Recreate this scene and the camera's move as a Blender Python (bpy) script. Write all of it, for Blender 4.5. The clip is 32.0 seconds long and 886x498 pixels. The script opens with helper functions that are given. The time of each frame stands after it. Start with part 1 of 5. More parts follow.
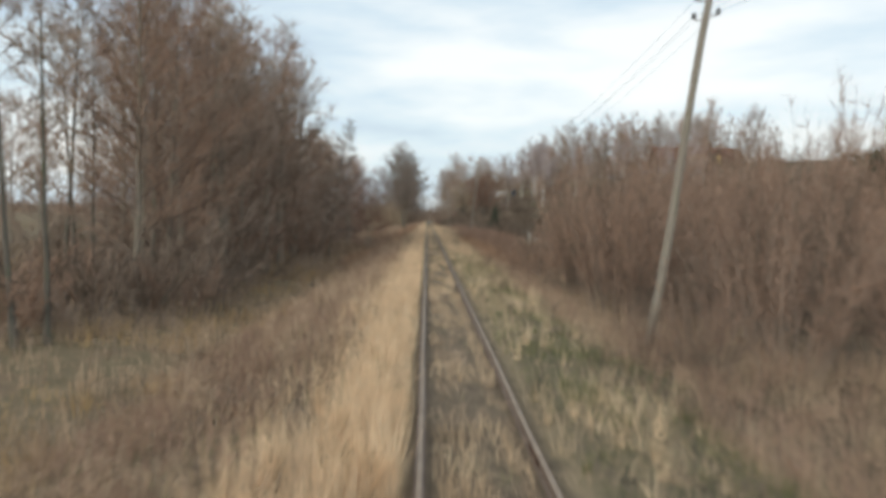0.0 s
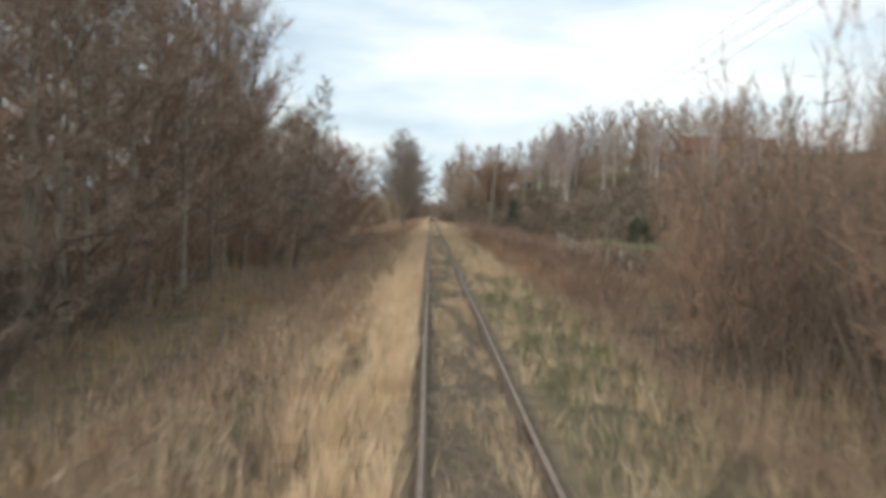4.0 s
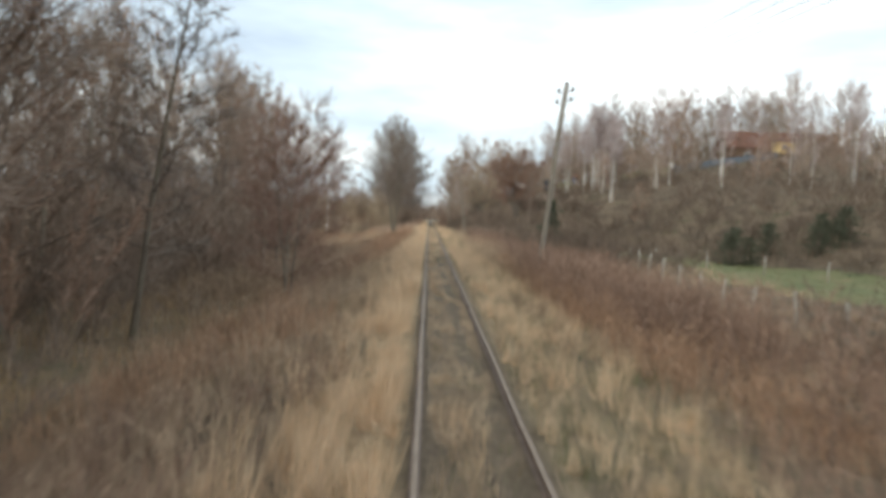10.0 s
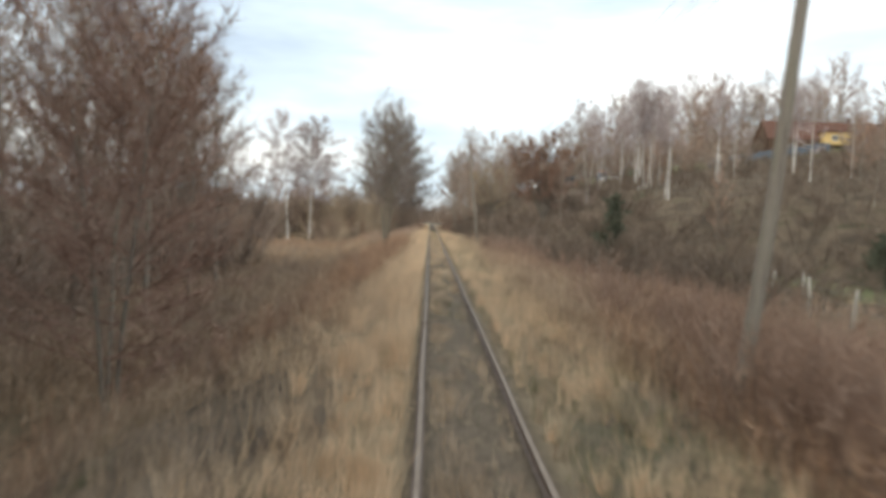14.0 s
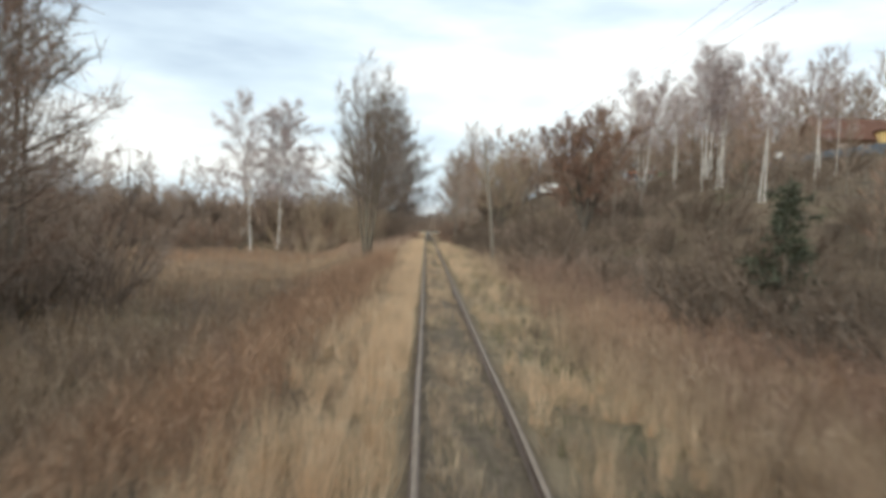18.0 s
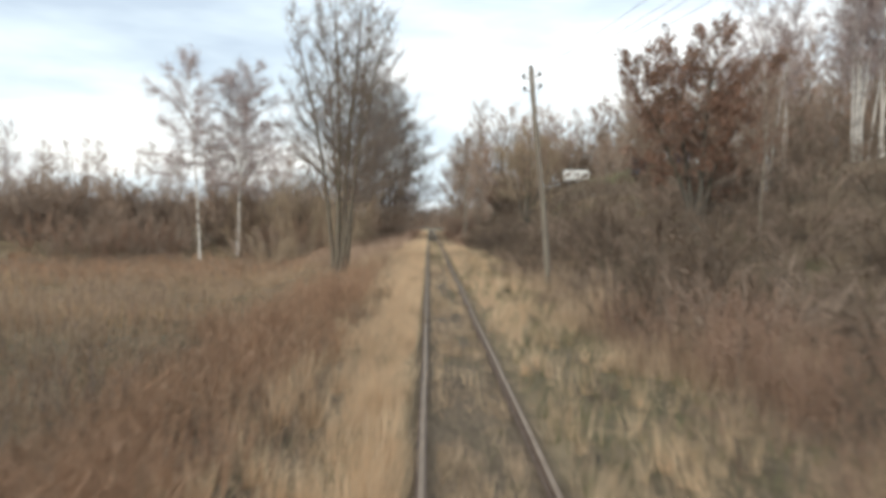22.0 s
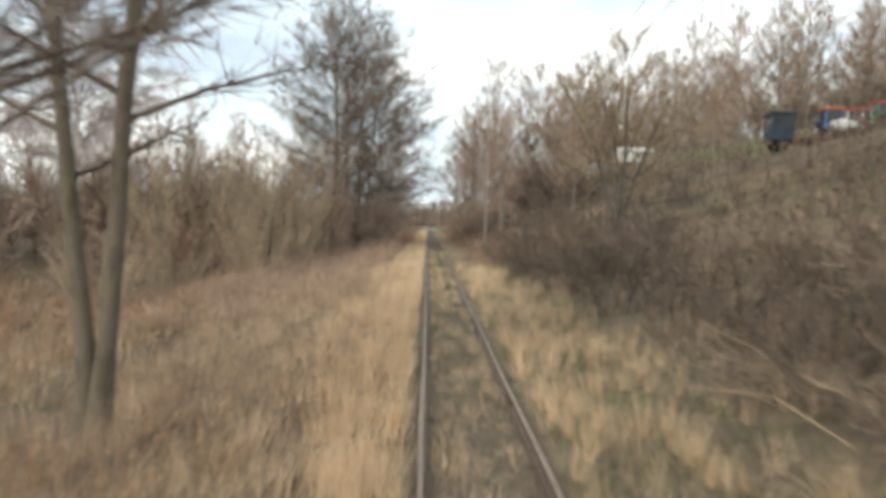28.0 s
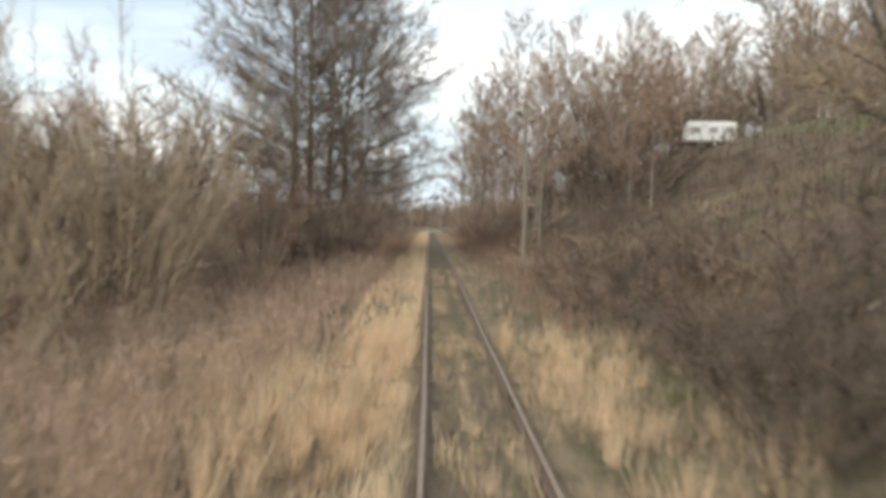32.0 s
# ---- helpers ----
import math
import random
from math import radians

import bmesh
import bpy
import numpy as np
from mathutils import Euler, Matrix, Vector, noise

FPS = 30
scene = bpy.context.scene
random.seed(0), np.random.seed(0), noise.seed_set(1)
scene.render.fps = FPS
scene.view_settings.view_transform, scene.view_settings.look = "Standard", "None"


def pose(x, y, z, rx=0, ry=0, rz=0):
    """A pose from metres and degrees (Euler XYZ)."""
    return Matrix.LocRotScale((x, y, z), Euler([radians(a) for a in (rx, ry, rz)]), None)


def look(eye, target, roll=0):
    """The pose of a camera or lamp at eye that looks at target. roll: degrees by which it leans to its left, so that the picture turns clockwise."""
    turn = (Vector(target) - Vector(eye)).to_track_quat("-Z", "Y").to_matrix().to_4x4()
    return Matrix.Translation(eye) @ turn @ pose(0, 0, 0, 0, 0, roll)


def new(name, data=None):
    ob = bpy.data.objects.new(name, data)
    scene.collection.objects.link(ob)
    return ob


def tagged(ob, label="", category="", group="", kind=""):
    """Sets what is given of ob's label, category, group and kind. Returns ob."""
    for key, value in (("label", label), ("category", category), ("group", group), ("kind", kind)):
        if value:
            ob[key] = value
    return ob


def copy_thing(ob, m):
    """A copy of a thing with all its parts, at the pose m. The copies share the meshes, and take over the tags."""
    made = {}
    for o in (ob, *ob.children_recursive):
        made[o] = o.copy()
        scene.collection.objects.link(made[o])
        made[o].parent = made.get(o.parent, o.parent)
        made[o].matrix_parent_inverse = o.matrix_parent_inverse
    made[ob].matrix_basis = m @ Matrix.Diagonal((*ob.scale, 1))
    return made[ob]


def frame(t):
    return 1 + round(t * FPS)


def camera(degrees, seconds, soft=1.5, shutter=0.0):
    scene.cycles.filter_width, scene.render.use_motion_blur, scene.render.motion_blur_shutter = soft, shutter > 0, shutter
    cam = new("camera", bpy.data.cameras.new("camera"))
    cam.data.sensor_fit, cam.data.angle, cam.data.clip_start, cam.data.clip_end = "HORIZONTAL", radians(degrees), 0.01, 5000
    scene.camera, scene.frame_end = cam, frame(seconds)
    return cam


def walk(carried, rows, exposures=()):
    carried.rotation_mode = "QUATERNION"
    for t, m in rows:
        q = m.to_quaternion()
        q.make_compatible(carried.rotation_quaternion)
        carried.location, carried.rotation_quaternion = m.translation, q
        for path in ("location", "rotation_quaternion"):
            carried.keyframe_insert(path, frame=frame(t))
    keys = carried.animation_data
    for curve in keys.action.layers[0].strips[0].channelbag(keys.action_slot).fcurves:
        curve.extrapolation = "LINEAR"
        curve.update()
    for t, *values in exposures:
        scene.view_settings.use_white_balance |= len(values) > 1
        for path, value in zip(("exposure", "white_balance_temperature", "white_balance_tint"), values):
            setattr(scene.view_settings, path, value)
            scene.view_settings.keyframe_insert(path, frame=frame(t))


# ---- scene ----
cam = camera(64.0, 32.0, soft=4.2, shutter=0.9)
# seconds, metres along the track, tilt, lean, turn, sway
PATH = [
    (0.0, 0.00, 87.42, -1.53, -1.29, -0.006),
    (0.5, 3.07, 87.58, -1.30, -0.92, +0.050),
    (1.0, 6.13, 87.68, -1.35, -0.92, +0.068),
    (1.5, 9.19, 87.55, -1.28, -1.09, +0.066),
    (2.0, 12.25, 87.34, -1.67, -1.23, +0.056),
    (2.5, 15.30, 87.12, -1.47, -1.18, +0.051),
    (3.0, 18.34, 86.90, -1.77, -1.14, +0.034),
    (3.5, 21.38, 86.95, -1.97, -1.10, +0.005),
    (5.5, 33.51, 87.11, -2.11, -0.95, -0.030),
    (6.0, 36.52, 87.18, -2.11, -0.81, -0.043),
    (6.5, 39.50, 87.30, -2.20, -1.02, -0.048),
    (7.0, 42.45, 87.45, -2.46, -1.13, -0.051),
    (7.5, 45.41, 87.63, -2.73, -1.23, -0.051),
    (8.0, 48.38, 87.58, -3.10, -1.41, -0.045),
    (8.5, 51.38, 87.47, -2.59, -1.47, -0.018),
    (9.0, 54.38, 87.40, -2.79, -1.46, -0.005),
    (9.5, 57.40, 87.27, -2.99, -1.32, -0.007),
    (10.0, 60.42, 87.25, -2.79, -1.17, -0.000),
    (10.5, 63.47, 87.18, -2.32, -1.15, +0.003),
    (11.0, 66.51, 87.17, -2.76, -1.18, -0.019),
    (11.5, 69.55, 87.18, -2.64, -1.22, -0.026),
    (12.0, 72.60, 87.29, -2.52, -1.31, -0.017),
    (12.5, 75.66, 87.39, -2.10, -1.17, +0.012),
    (13.0, 78.74, 87.42, -2.54, -1.23, +0.016),
    (13.5, 81.83, 87.43, -2.13, -1.15, +0.021),
    (14.0, 84.90, 87.46, -2.45, -1.05, +0.006),
    (14.5, 87.95, 87.42, -2.89, -1.10, -0.028),
    (16.5, 100.07, 88.11, -3.00, -1.01, -0.056),
    (17.0, 103.11, 87.98, -2.98, -0.94, -0.051),
    (17.5, 106.17, 88.14, -3.38, -1.24, -0.044),
    (18.0, 109.24, 88.09, -2.98, -1.37, -0.027),
    (18.5, 112.31, 87.99, -2.77, -1.41, -0.025),
    (19.0, 115.37, 87.73, -2.64, -1.31, -0.022),
    (19.5, 118.43, 87.64, -2.62, -1.12, -0.018),
    (20.0, 121.47, 87.58, -2.08, -1.09, -0.007),
    (20.5, 124.53, 87.56, -1.73, -1.21, +0.001),
    (21.0, 127.60, 87.60, -2.29, -1.36, -0.020),
    (21.5, 130.70, 87.63, -2.00, -1.28, -0.033),
    (22.0, 133.83, 87.75, -2.04, -1.15, -0.038),
    (22.5, 136.96, 87.65, -2.23, -1.19, -0.022),
    (23.0, 140.09, 87.80, -1.94, -1.39, -0.006),
    (23.5, 143.25, 87.95, -1.95, -1.58, -0.012),
    (24.0, 146.42, 88.02, -2.04, -1.55, -0.017),
    (24.5, 149.61, 87.88, -2.01, -1.30, -0.026),
    (26.5, 162.43, 87.71, -2.29, -1.53, -0.014),
    (27.0, 165.63, 87.39, -2.31, -1.41, -0.012),
    (27.5, 168.83, 87.45, -1.73, -1.27, -0.023),
    (28.0, 172.04, 87.61, -1.95, -1.24, -0.038),
    (28.5, 175.25, 87.67, -1.58, -1.34, -0.032),
    (29.0, 178.44, 87.85, -1.72, -1.36, -0.016),
    (29.5, 181.61, 87.93, -1.25, -1.44, +0.015),
    (30.0, 184.76, 87.90, -1.61, -1.12, +0.037),
    (30.5, 187.88, 87.95, -1.60, -1.27, +0.042),
    (31.0, 190.99, 87.85, -1.22, -1.08, +0.037),
    (31.5, 194.09, 87.59, -2.10, -0.74, +0.004),
    (32.0, 197.20, 87.62, -1.90, -1.10, -0.021),
]
EYE_X, EYE_Z = -0.733, 2.93
walk(cam, [(t, pose(EYE_X + sway, y, EYE_Z, rx, ry, rz)) for t, y, rx, ry, rz, sway in PATH],
     [(0.0, -0.18, 6450, 6), (9.0, 0.08, 6450, 6), (14.0, 0.12, 6500, 7), (18.0, 0.02, 6450, 6), (21.0, 0.05, 6500, 8), (26.0, 0.2, 6650, 6), (32.0, 0.23, 6650, 7)])

# ---- light ----
SUN_EL, SUN_AZ = radians(24), radians(215)
world = bpy.data.worlds.new("sky")
scene.world = world
world.use_nodes = True
wn, wl = world.node_tree.nodes, world.node_tree.links
wn.clear()
w_out = wn.new("ShaderNodeOutputWorld")
w_sky = wn.new("ShaderNodeTexSky")
w_sky.sky_type = "NISHITA"
w_sky.sun_disc = False
w_sky.sun_elevation, w_sky.sun_rotation = SUN_EL, SUN_AZ
w_sky.air_density, w_sky.dust_density = 1.2, 2.0
w_bg = wn.new("ShaderNodeBackground")
w_bg.inputs["Strength"].default_value = 0.13
wl.new(w_sky.outputs["Color"], w_bg.inputs["Color"])
# a bright broken cloud deck
w_tc = wn.new("ShaderNodeTexCoord")
w_map = wn.new("ShaderNodeMapping")
w_map.inputs["Scale"].default_value = (1.0, 1.0, 4.2)
w_map.inputs["Location"].default_value = (0.35, 0.1, 0.42)
wl.new(w_tc.outputs["Generated"], w_map.inputs["Vector"])
w_n = wn.new("ShaderNodeTexNoise")
w_n.inputs["Scale"].default_value, w_n.inputs["Detail"].default_value = 2.3, 5.0
w_n.inputs["Roughness"].default_value = 0.5
wl.new(w_map.outputs["Vector"], w_n.inputs["Vector"])
w_r = wn.new("ShaderNodeValToRGB")
w_r.color_ramp.elements[0].position, w_r.color_ramp.elements[0].color = 0.36, (0.54, 0.63, 0.75, 1)
w_r.color_ramp.elements[1].position, w_r.color_ramp.elements[1].color = 0.62, (1.0, 1.0, 1.0, 1)
e_mid = w_r.color_ramp.elements.new(0.47)
e_mid.color = (0.70, 0.80, 0.89, 1)
wl.new(w_n.outputs["Fac"], w_r.inputs["Fac"])
w_cl = wn.new("ShaderNodeBackground")
w_cl.inputs["Strength"].default_value = 1.27
wl.new(w_r.outputs["Color"], w_cl.inputs["Color"])
w_mix = wn.new("ShaderNodeMixShader")
w_mix.inputs["Fac"].default_value = 0.85
wl.new(w_bg.outputs["Background"], w_mix.inputs[1])
wl.new(w_cl.outputs["Background"], w_mix.inputs[2])
wl.new(w_mix.outputs["Shader"], w_out.inputs["Surface"])

sun = new("sun", bpy.data.lights.new("sun", "SUN"))
sun.data.energy, sun.data.angle, sun.data.color = 1.3, radians(14), (1.0, 0.93, 0.82)
sun.matrix_world = look((math.sin(SUN_AZ) * 50, math.cos(SUN_AZ) * 50, math.tan(SUN_EL) * 50), (0, 0, 0))

# ---- materials ----


def material(name, colours, scale=2.0, rough=0.85, bump=0.3, detail=6.0, vary=0.0, island=0.0, metal=0.0, coords="Object", stretch=(1, 1, 1), spec=0.3):
    """Noise between two to four colours, plus finer grain; vary: value shift by object, island: by loose piece."""
    m = bpy.data.materials.new(name)
    m.use_nodes = True
    n, l = m.node_tree.nodes, m.node_tree.links
    b = n["Principled BSDF"]
    b.inputs["Roughness"].default_value, b.inputs["Metallic"].default_value = rough, metal
    b.inputs["Specular IOR Level"].default_value = spec
    tc, mp = n.new("ShaderNodeTexCoord"), n.new("ShaderNodeMapping")
    mp.inputs["Scale"].default_value = stretch
    l.new(tc.outputs[coords], mp.inputs["Vector"])
    nz = n.new("ShaderNodeTexNoise")
    nz.inputs["Scale"].default_value, nz.inputs["Detail"].default_value = scale, detail
    l.new(mp.outputs["Vector"], nz.inputs["Vector"])
    ramp = n.new("ShaderNodeValToRGB")
    es = ramp.color_ramp.elements
    while len(es) < len(colours):
        es.new(0.5)
    for k, c in enumerate(colours):
        es[k].position = 0.3 + 0.4 * k / max(1, len(colours) - 1)
        es[k].color = (*c, 1)
    l.new(nz.outputs["Fac"], ramp.inputs["Fac"])
    out = ramp.outputs["Color"]
    fine = n.new("ShaderNodeTexNoise")
    fine.inputs["Scale"].default_value, fine.inputs["Detail"].default_value = scale * 9, 4.0
    l.new(mp.outputs["Vector"], fine.inputs["Vector"])
    hsv = n.new("ShaderNodeHueSaturation")
    l.new(out, hsv.inputs["Color"])
    val = n.new("ShaderNodeMath")
    val.operation = "MULTIPLY_ADD"
    val.inputs[1].default_value, val.inputs[2].default_value = 0.5, 0.75
    l.new(fine.outputs["Fac"], val.inputs[0])
    last = val.outputs[0]
    for amount, node, socket in ((vary, "ShaderNodeObjectInfo", "Random"), (island, "ShaderNodeNewGeometry", "Random Per Island")):
        if amount:
            src = n.new(node)
            k = n.new("ShaderNodeMath")
            k.operation = "MULTIPLY_ADD"
            k.inputs[1].default_value, k.inputs[2].default_value = 2 * amount, 1 - amount
            l.new(src.outputs[socket], k.inputs[0])
            mul = n.new("ShaderNodeMath")
            mul.operation = "MULTIPLY"
            l.new(last, mul.inputs[0])
            l.new(k.outputs[0], mul.inputs[1])
            last = mul.outputs[0]
    l.new(last, hsv.inputs["Value"])
    l.new(hsv.outputs["Color"], b.inputs["Base Color"])
    if bump:
        bp = n.new("ShaderNodeBump")
        bp.inputs["Strength"].default_value, bp.inputs["Distance"].default_value = bump, 0.03
        l.new(fine.outputs["Fac"], bp.inputs["Height"])
        l.new(bp.outputs["Normal"], b.inputs["Normal"])
    return m



def ground_material():
    """Brown litter, with straw litter beside the rails and dark ballast between them, along ragged edges."""
    m = bpy.data.materials.new("ground_litter")
    m.use_nodes = True
    n, l = m.node_tree.nodes, m.node_tree.links
    b = n["Principled BSDF"]
    b.inputs["Roughness"].default_value, b.inputs["Specular IOR Level"].default_value = 0.95, 0.2
    tc, sep = n.new("ShaderNodeTexCoord"), n.new("ShaderNodeSeparateXYZ")
    l.new(tc.outputs["Object"], sep.inputs[0])

    def noisy(scale, colours):
        nz, rp = n.new("ShaderNodeTexNoise"), n.new("ShaderNodeValToRGB")
        nz.inputs["Scale"].default_value, nz.inputs["Detail"].default_value = scale, 7
        l.new(tc.outputs["Object"], nz.inputs["Vector"])
        while len(rp.color_ramp.elements) < len(colours):
            rp.color_ramp.elements.new(0.5)
        for k, c in enumerate(colours):
            rp.color_ramp.elements[k].position = 0.32 + 0.36 * k / (len(colours) - 1)
            rp.color_ramp.elements[k].color = (*c, 1)
        l.new(nz.outputs["Fac"], rp.inputs["Fac"])
        return rp.outputs["Color"], nz.outputs["Fac"]

    def maths(op, p, q):
        k = n.new("ShaderNodeMath")
        k.operation = op
        for i, v in enumerate((p, q)):
            if isinstance(v, float):
                k.inputs[i].default_value = v
            else:
                l.new(v, k.inputs[i])
        return k.outputs[0]

    soil, _ = noisy(0.35, [(0.075, 0.056, 0.039), (0.125, 0.093, 0.063), (0.175, 0.13, 0.088), (0.105, 0.09, 0.052)])
    straw, _ = noisy(1.3, [(0.20, 0.15, 0.092), (0.30, 0.228, 0.142), (0.15, 0.115, 0.072)])
    stone, _ = noisy(2.4, [(0.10, 0.075, 0.053), (0.19, 0.143, 0.098), (0.125, 0.095, 0.064), (0.26, 0.195, 0.13)])
    _, rag = noisy(0.9, [(0, 0, 0), (1, 1, 1)])
    _, fine = noisy(14.0, [(0, 0, 0), (1, 1, 1)])
    shift = maths("MULTIPLY", maths("SUBTRACT", rag, 0.5), 2.6)
    off = maths("ADD", sep.outputs["X"], shift)

    def blend(p, q, lo, hi, value):
        mr, mx = n.new("ShaderNodeMapRange"), n.new("ShaderNodeMix")
        mr.interpolation_type, mx.data_type = "SMOOTHSTEP", "RGBA"
        mr.inputs["From Min"].default_value, mr.inputs["From Max"].default_value = lo, hi
        l.new(value, mr.inputs["Value"])
        l.new(mr.outputs["Result"], mx.inputs["Factor"])
        l.new(p, mx.inputs["A"]), l.new(q, mx.inputs["B"])
        return mx.outputs["Result"]

    marsh, _ = noisy(0.5, [(0.13, 0.095, 0.062), (0.22, 0.16, 0.10), (0.155, 0.125, 0.075), (0.27, 0.20, 0.125)])
    left = blend(marsh, soil, -12.0, -8.0, off)
    left = blend(left, straw, -2.2, -1.4, off)
    mid = blend(left, stone, 0.25, -0.25, maths("SUBTRACT", maths("ABSOLUTE", sep.outputs["X"], 0.0), 0.95))
    verge, _ = noisy(1.1, [(0.085, 0.07, 0.045), (0.17, 0.132, 0.085), (0.115, 0.10, 0.058), (0.23, 0.178, 0.112)])
    right = blend(mid, verge, 1.0, 1.6, maths("ADD", sep.outputs["X"], maths("MULTIPLY", shift, 0.3)))
    right = blend(right, soil, 3.4, 5.2, off)
    l.new(right, b.inputs["Base Color"])
    bp = n.new("ShaderNodeBump")
    bp.inputs["Strength"].default_value, bp.inputs["Distance"].default_value = 0.7, 0.05
    l.new(fine, bp.inputs["Height"])
    l.new(bp.outputs["Normal"], b.inputs["Normal"])
    return m


M_SOIL = ground_material()
M_MEADOW = material("meadow_turf", [(0.10, 0.115, 0.045), (0.15, 0.155, 0.065), (0.20, 0.17, 0.09)], 0.5, 0.95, 0.4)
M_RAIL = material("rail_head_steel", [(0.23, 0.17, 0.125), (0.33, 0.255, 0.192)], 3.0, 0.6, 0.1, metal=0.1)
M_WEB = material("brown_rail_steel", [(0.15, 0.105, 0.078), (0.23, 0.17, 0.13)], 5.0, 0.7, 0.3)
M_RUST = material("rusty_steel", [(0.075, 0.042, 0.028), (0.14, 0.082, 0.055)], 6.0, 0.85, 0.3)
M_STRAW = material("straw_grass", [(0.43, 0.31, 0.192), (0.74, 0.54, 0.345), (0.84, 0.65, 0.44), (0.56, 0.405, 0.25)], 1.5, 0.8, 0, island=0.18)
M_PALE = material("bleached_grass", [(0.28, 0.198, 0.132), (0.46, 0.338, 0.228), (0.62, 0.465, 0.325), (0.34, 0.25, 0.152)], 1.2, 0.85, 0, island=0.2)
M_ALDER = material("alder_bark", [(0.115, 0.092, 0.07), (0.215, 0.178, 0.135), (0.155, 0.145, 0.098)], 3.0, 0.9, 0.8, stretch=(1, 1, 0.3))
M_DARKBARK = material("dark_mossy_bark", [(0.085, 0.08, 0.065), (0.14, 0.125, 0.105), (0.12, 0.125, 0.08)], 3.0, 0.9, 0.7, stretch=(1, 1, 0.3))
M_WEED = material("dead_weeds", [(0.23, 0.163, 0.112), (0.39, 0.283, 0.193), (0.51, 0.38, 0.262), (0.32, 0.22, 0.15)], 0.8, 0.9, 0, island=0.3)
M_RED = material("russet_weeds", [(0.25, 0.155, 0.102), (0.41, 0.25, 0.158), (0.51, 0.332, 0.212), (0.33, 0.212, 0.138)], 0.9, 0.9, 0, island=0.3)
M_FADED = material("faded_weeds", [(0.28, 0.195, 0.142), (0.42, 0.295, 0.215), (0.52, 0.385, 0.285), (0.34, 0.23, 0.168)], 0.8, 0.9, 0, island=0.3)
M_GREEN = material("green_grass", [(0.11, 0.128, 0.055), (0.17, 0.178, 0.085), (0.25, 0.215, 0.12)], 0.6, 0.8, 0, island=0.35)
M_REED = material("marsh_reed", [(0.42, 0.27, 0.13), (0.52, 0.36, 0.18), (0.34, 0.21, 0.11)], 0.2, 0.85, 0, island=0.3)
M_BARK = material("grey_bark", [(0.17, 0.14, 0.11), (0.30, 0.255, 0.205), (0.24, 0.225, 0.16)], 3.0, 0.9, 0.7, vary=0.2, stretch=(1, 1, 0.3))
M_LIMB = material("brown_limb", [(0.19, 0.145, 0.115), (0.285, 0.22, 0.17)], 2.0, 0.9, 0.2, vary=0.2)
M_TWIG = material("bare_twigs", [(0.30, 0.225, 0.172), (0.385, 0.295, 0.232)], 0.2, 0.9, 0, vary=0.22, island=0.25)
M_TWIGR = material("russet_twigs", [(0.30, 0.196, 0.14), (0.385, 0.255, 0.185)], 0.2, 0.9, 0, vary=0.2, island=0.25)
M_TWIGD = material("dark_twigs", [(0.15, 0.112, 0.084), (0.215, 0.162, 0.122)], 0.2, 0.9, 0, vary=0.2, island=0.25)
M_TWIGO = material("olive_twigs", [(0.40, 0.31, 0.215), (0.51, 0.40, 0.28)], 0.2, 0.9, 0, vary=0.2, island=0.25)
M_BIRCH = material("birch_bark", [(0.62, 0.57, 0.51), (0.74, 0.70, 0.64), (0.16, 0.13, 0.11)], 2.2, 0.8, 0.3, stretch=(1, 1, 0.6))
M_RTWIG = material("reddish_twigs", [(0.28, 0.175, 0.13), (0.365, 0.232, 0.174)], 0.2, 0.9, 0, vary=0.1, island=0.3)
# backlighting put into the colour: alder twigs darker and greyer than M_TWIG
M_BACKLIT = material("backlit_alder_twigs", [(0.205, 0.162, 0.132), (0.275, 0.222, 0.182)], 0.2, 0.9, 0, vary=0.15, island=0.25)
M_BTWIG = material("birch_twigs", [(0.40, 0.325, 0.305), (0.50, 0.42, 0.40)], 0.2, 0.9, 0, vary=0.15, island=0.25)
M_OAKLEAF = material("withered_leaves", [(0.19, 0.10, 0.068), (0.28, 0.155, 0.106), (0.16, 0.096, 0.069)], 0.6, 0.8, 0, island=0.4)
M_NEEDLE = material("conifer_needles", [(0.075, 0.086, 0.056), (0.12, 0.125, 0.084)], 0.6, 0.8, 0, island=0.35)
M_POLE = material("weathered_pole_wood", [(0.19, 0.16, 0.13), (0.29, 0.25, 0.205), (0.23, 0.21, 0.155)], 2.0, 0.9, 0.5, vary=0.08, stretch=(6, 6, 0.5))
M_INSUL = material("dark_porcelain", [(0.03, 0.025, 0.022), (0.05, 0.04, 0.035)], 4.0, 0.3, 0)
M_WIRE = material("dull_wire", [(0.26, 0.26, 0.26), (0.34, 0.34, 0.34)], 4.0, 0.6, 0, metal=0.5)
M_POST = material("pale_post_wood", [(0.32, 0.29, 0.245), (0.46, 0.42, 0.36)], 3.0, 0.9, 0.4, vary=0.15, stretch=(4, 4, 0.6))


# ---- building helpers ----
def smooth(a):
    a = np.clip(a, 0, 1)
    return a * a * (3 - 2 * a)


def value_noise(x, y, size, seed=0):
    """Smooth noise from 0 to 1 on arrays, with cells of that many metres."""
    rs = np.random.RandomState(seed)
    grid = rs.rand(128, 128)
    u, v = np.asarray(x, float) / size + 40.3, np.asarray(y, float) / size + 17.7
    i, j = np.floor(u).astype(int), np.floor(v).astype(int)
    f, g = smooth(u - i), smooth(v - j)
    a, b = grid[i % 128, j % 128], grid[(i + 1) % 128, j % 128]
    c, d = grid[i % 128, (j + 1) % 128], grid[(i + 1) % 128, (j + 1) % 128]
    return (a * (1 - f) + b * f) * (1 - g) + (c * (1 - f) + d * f) * g


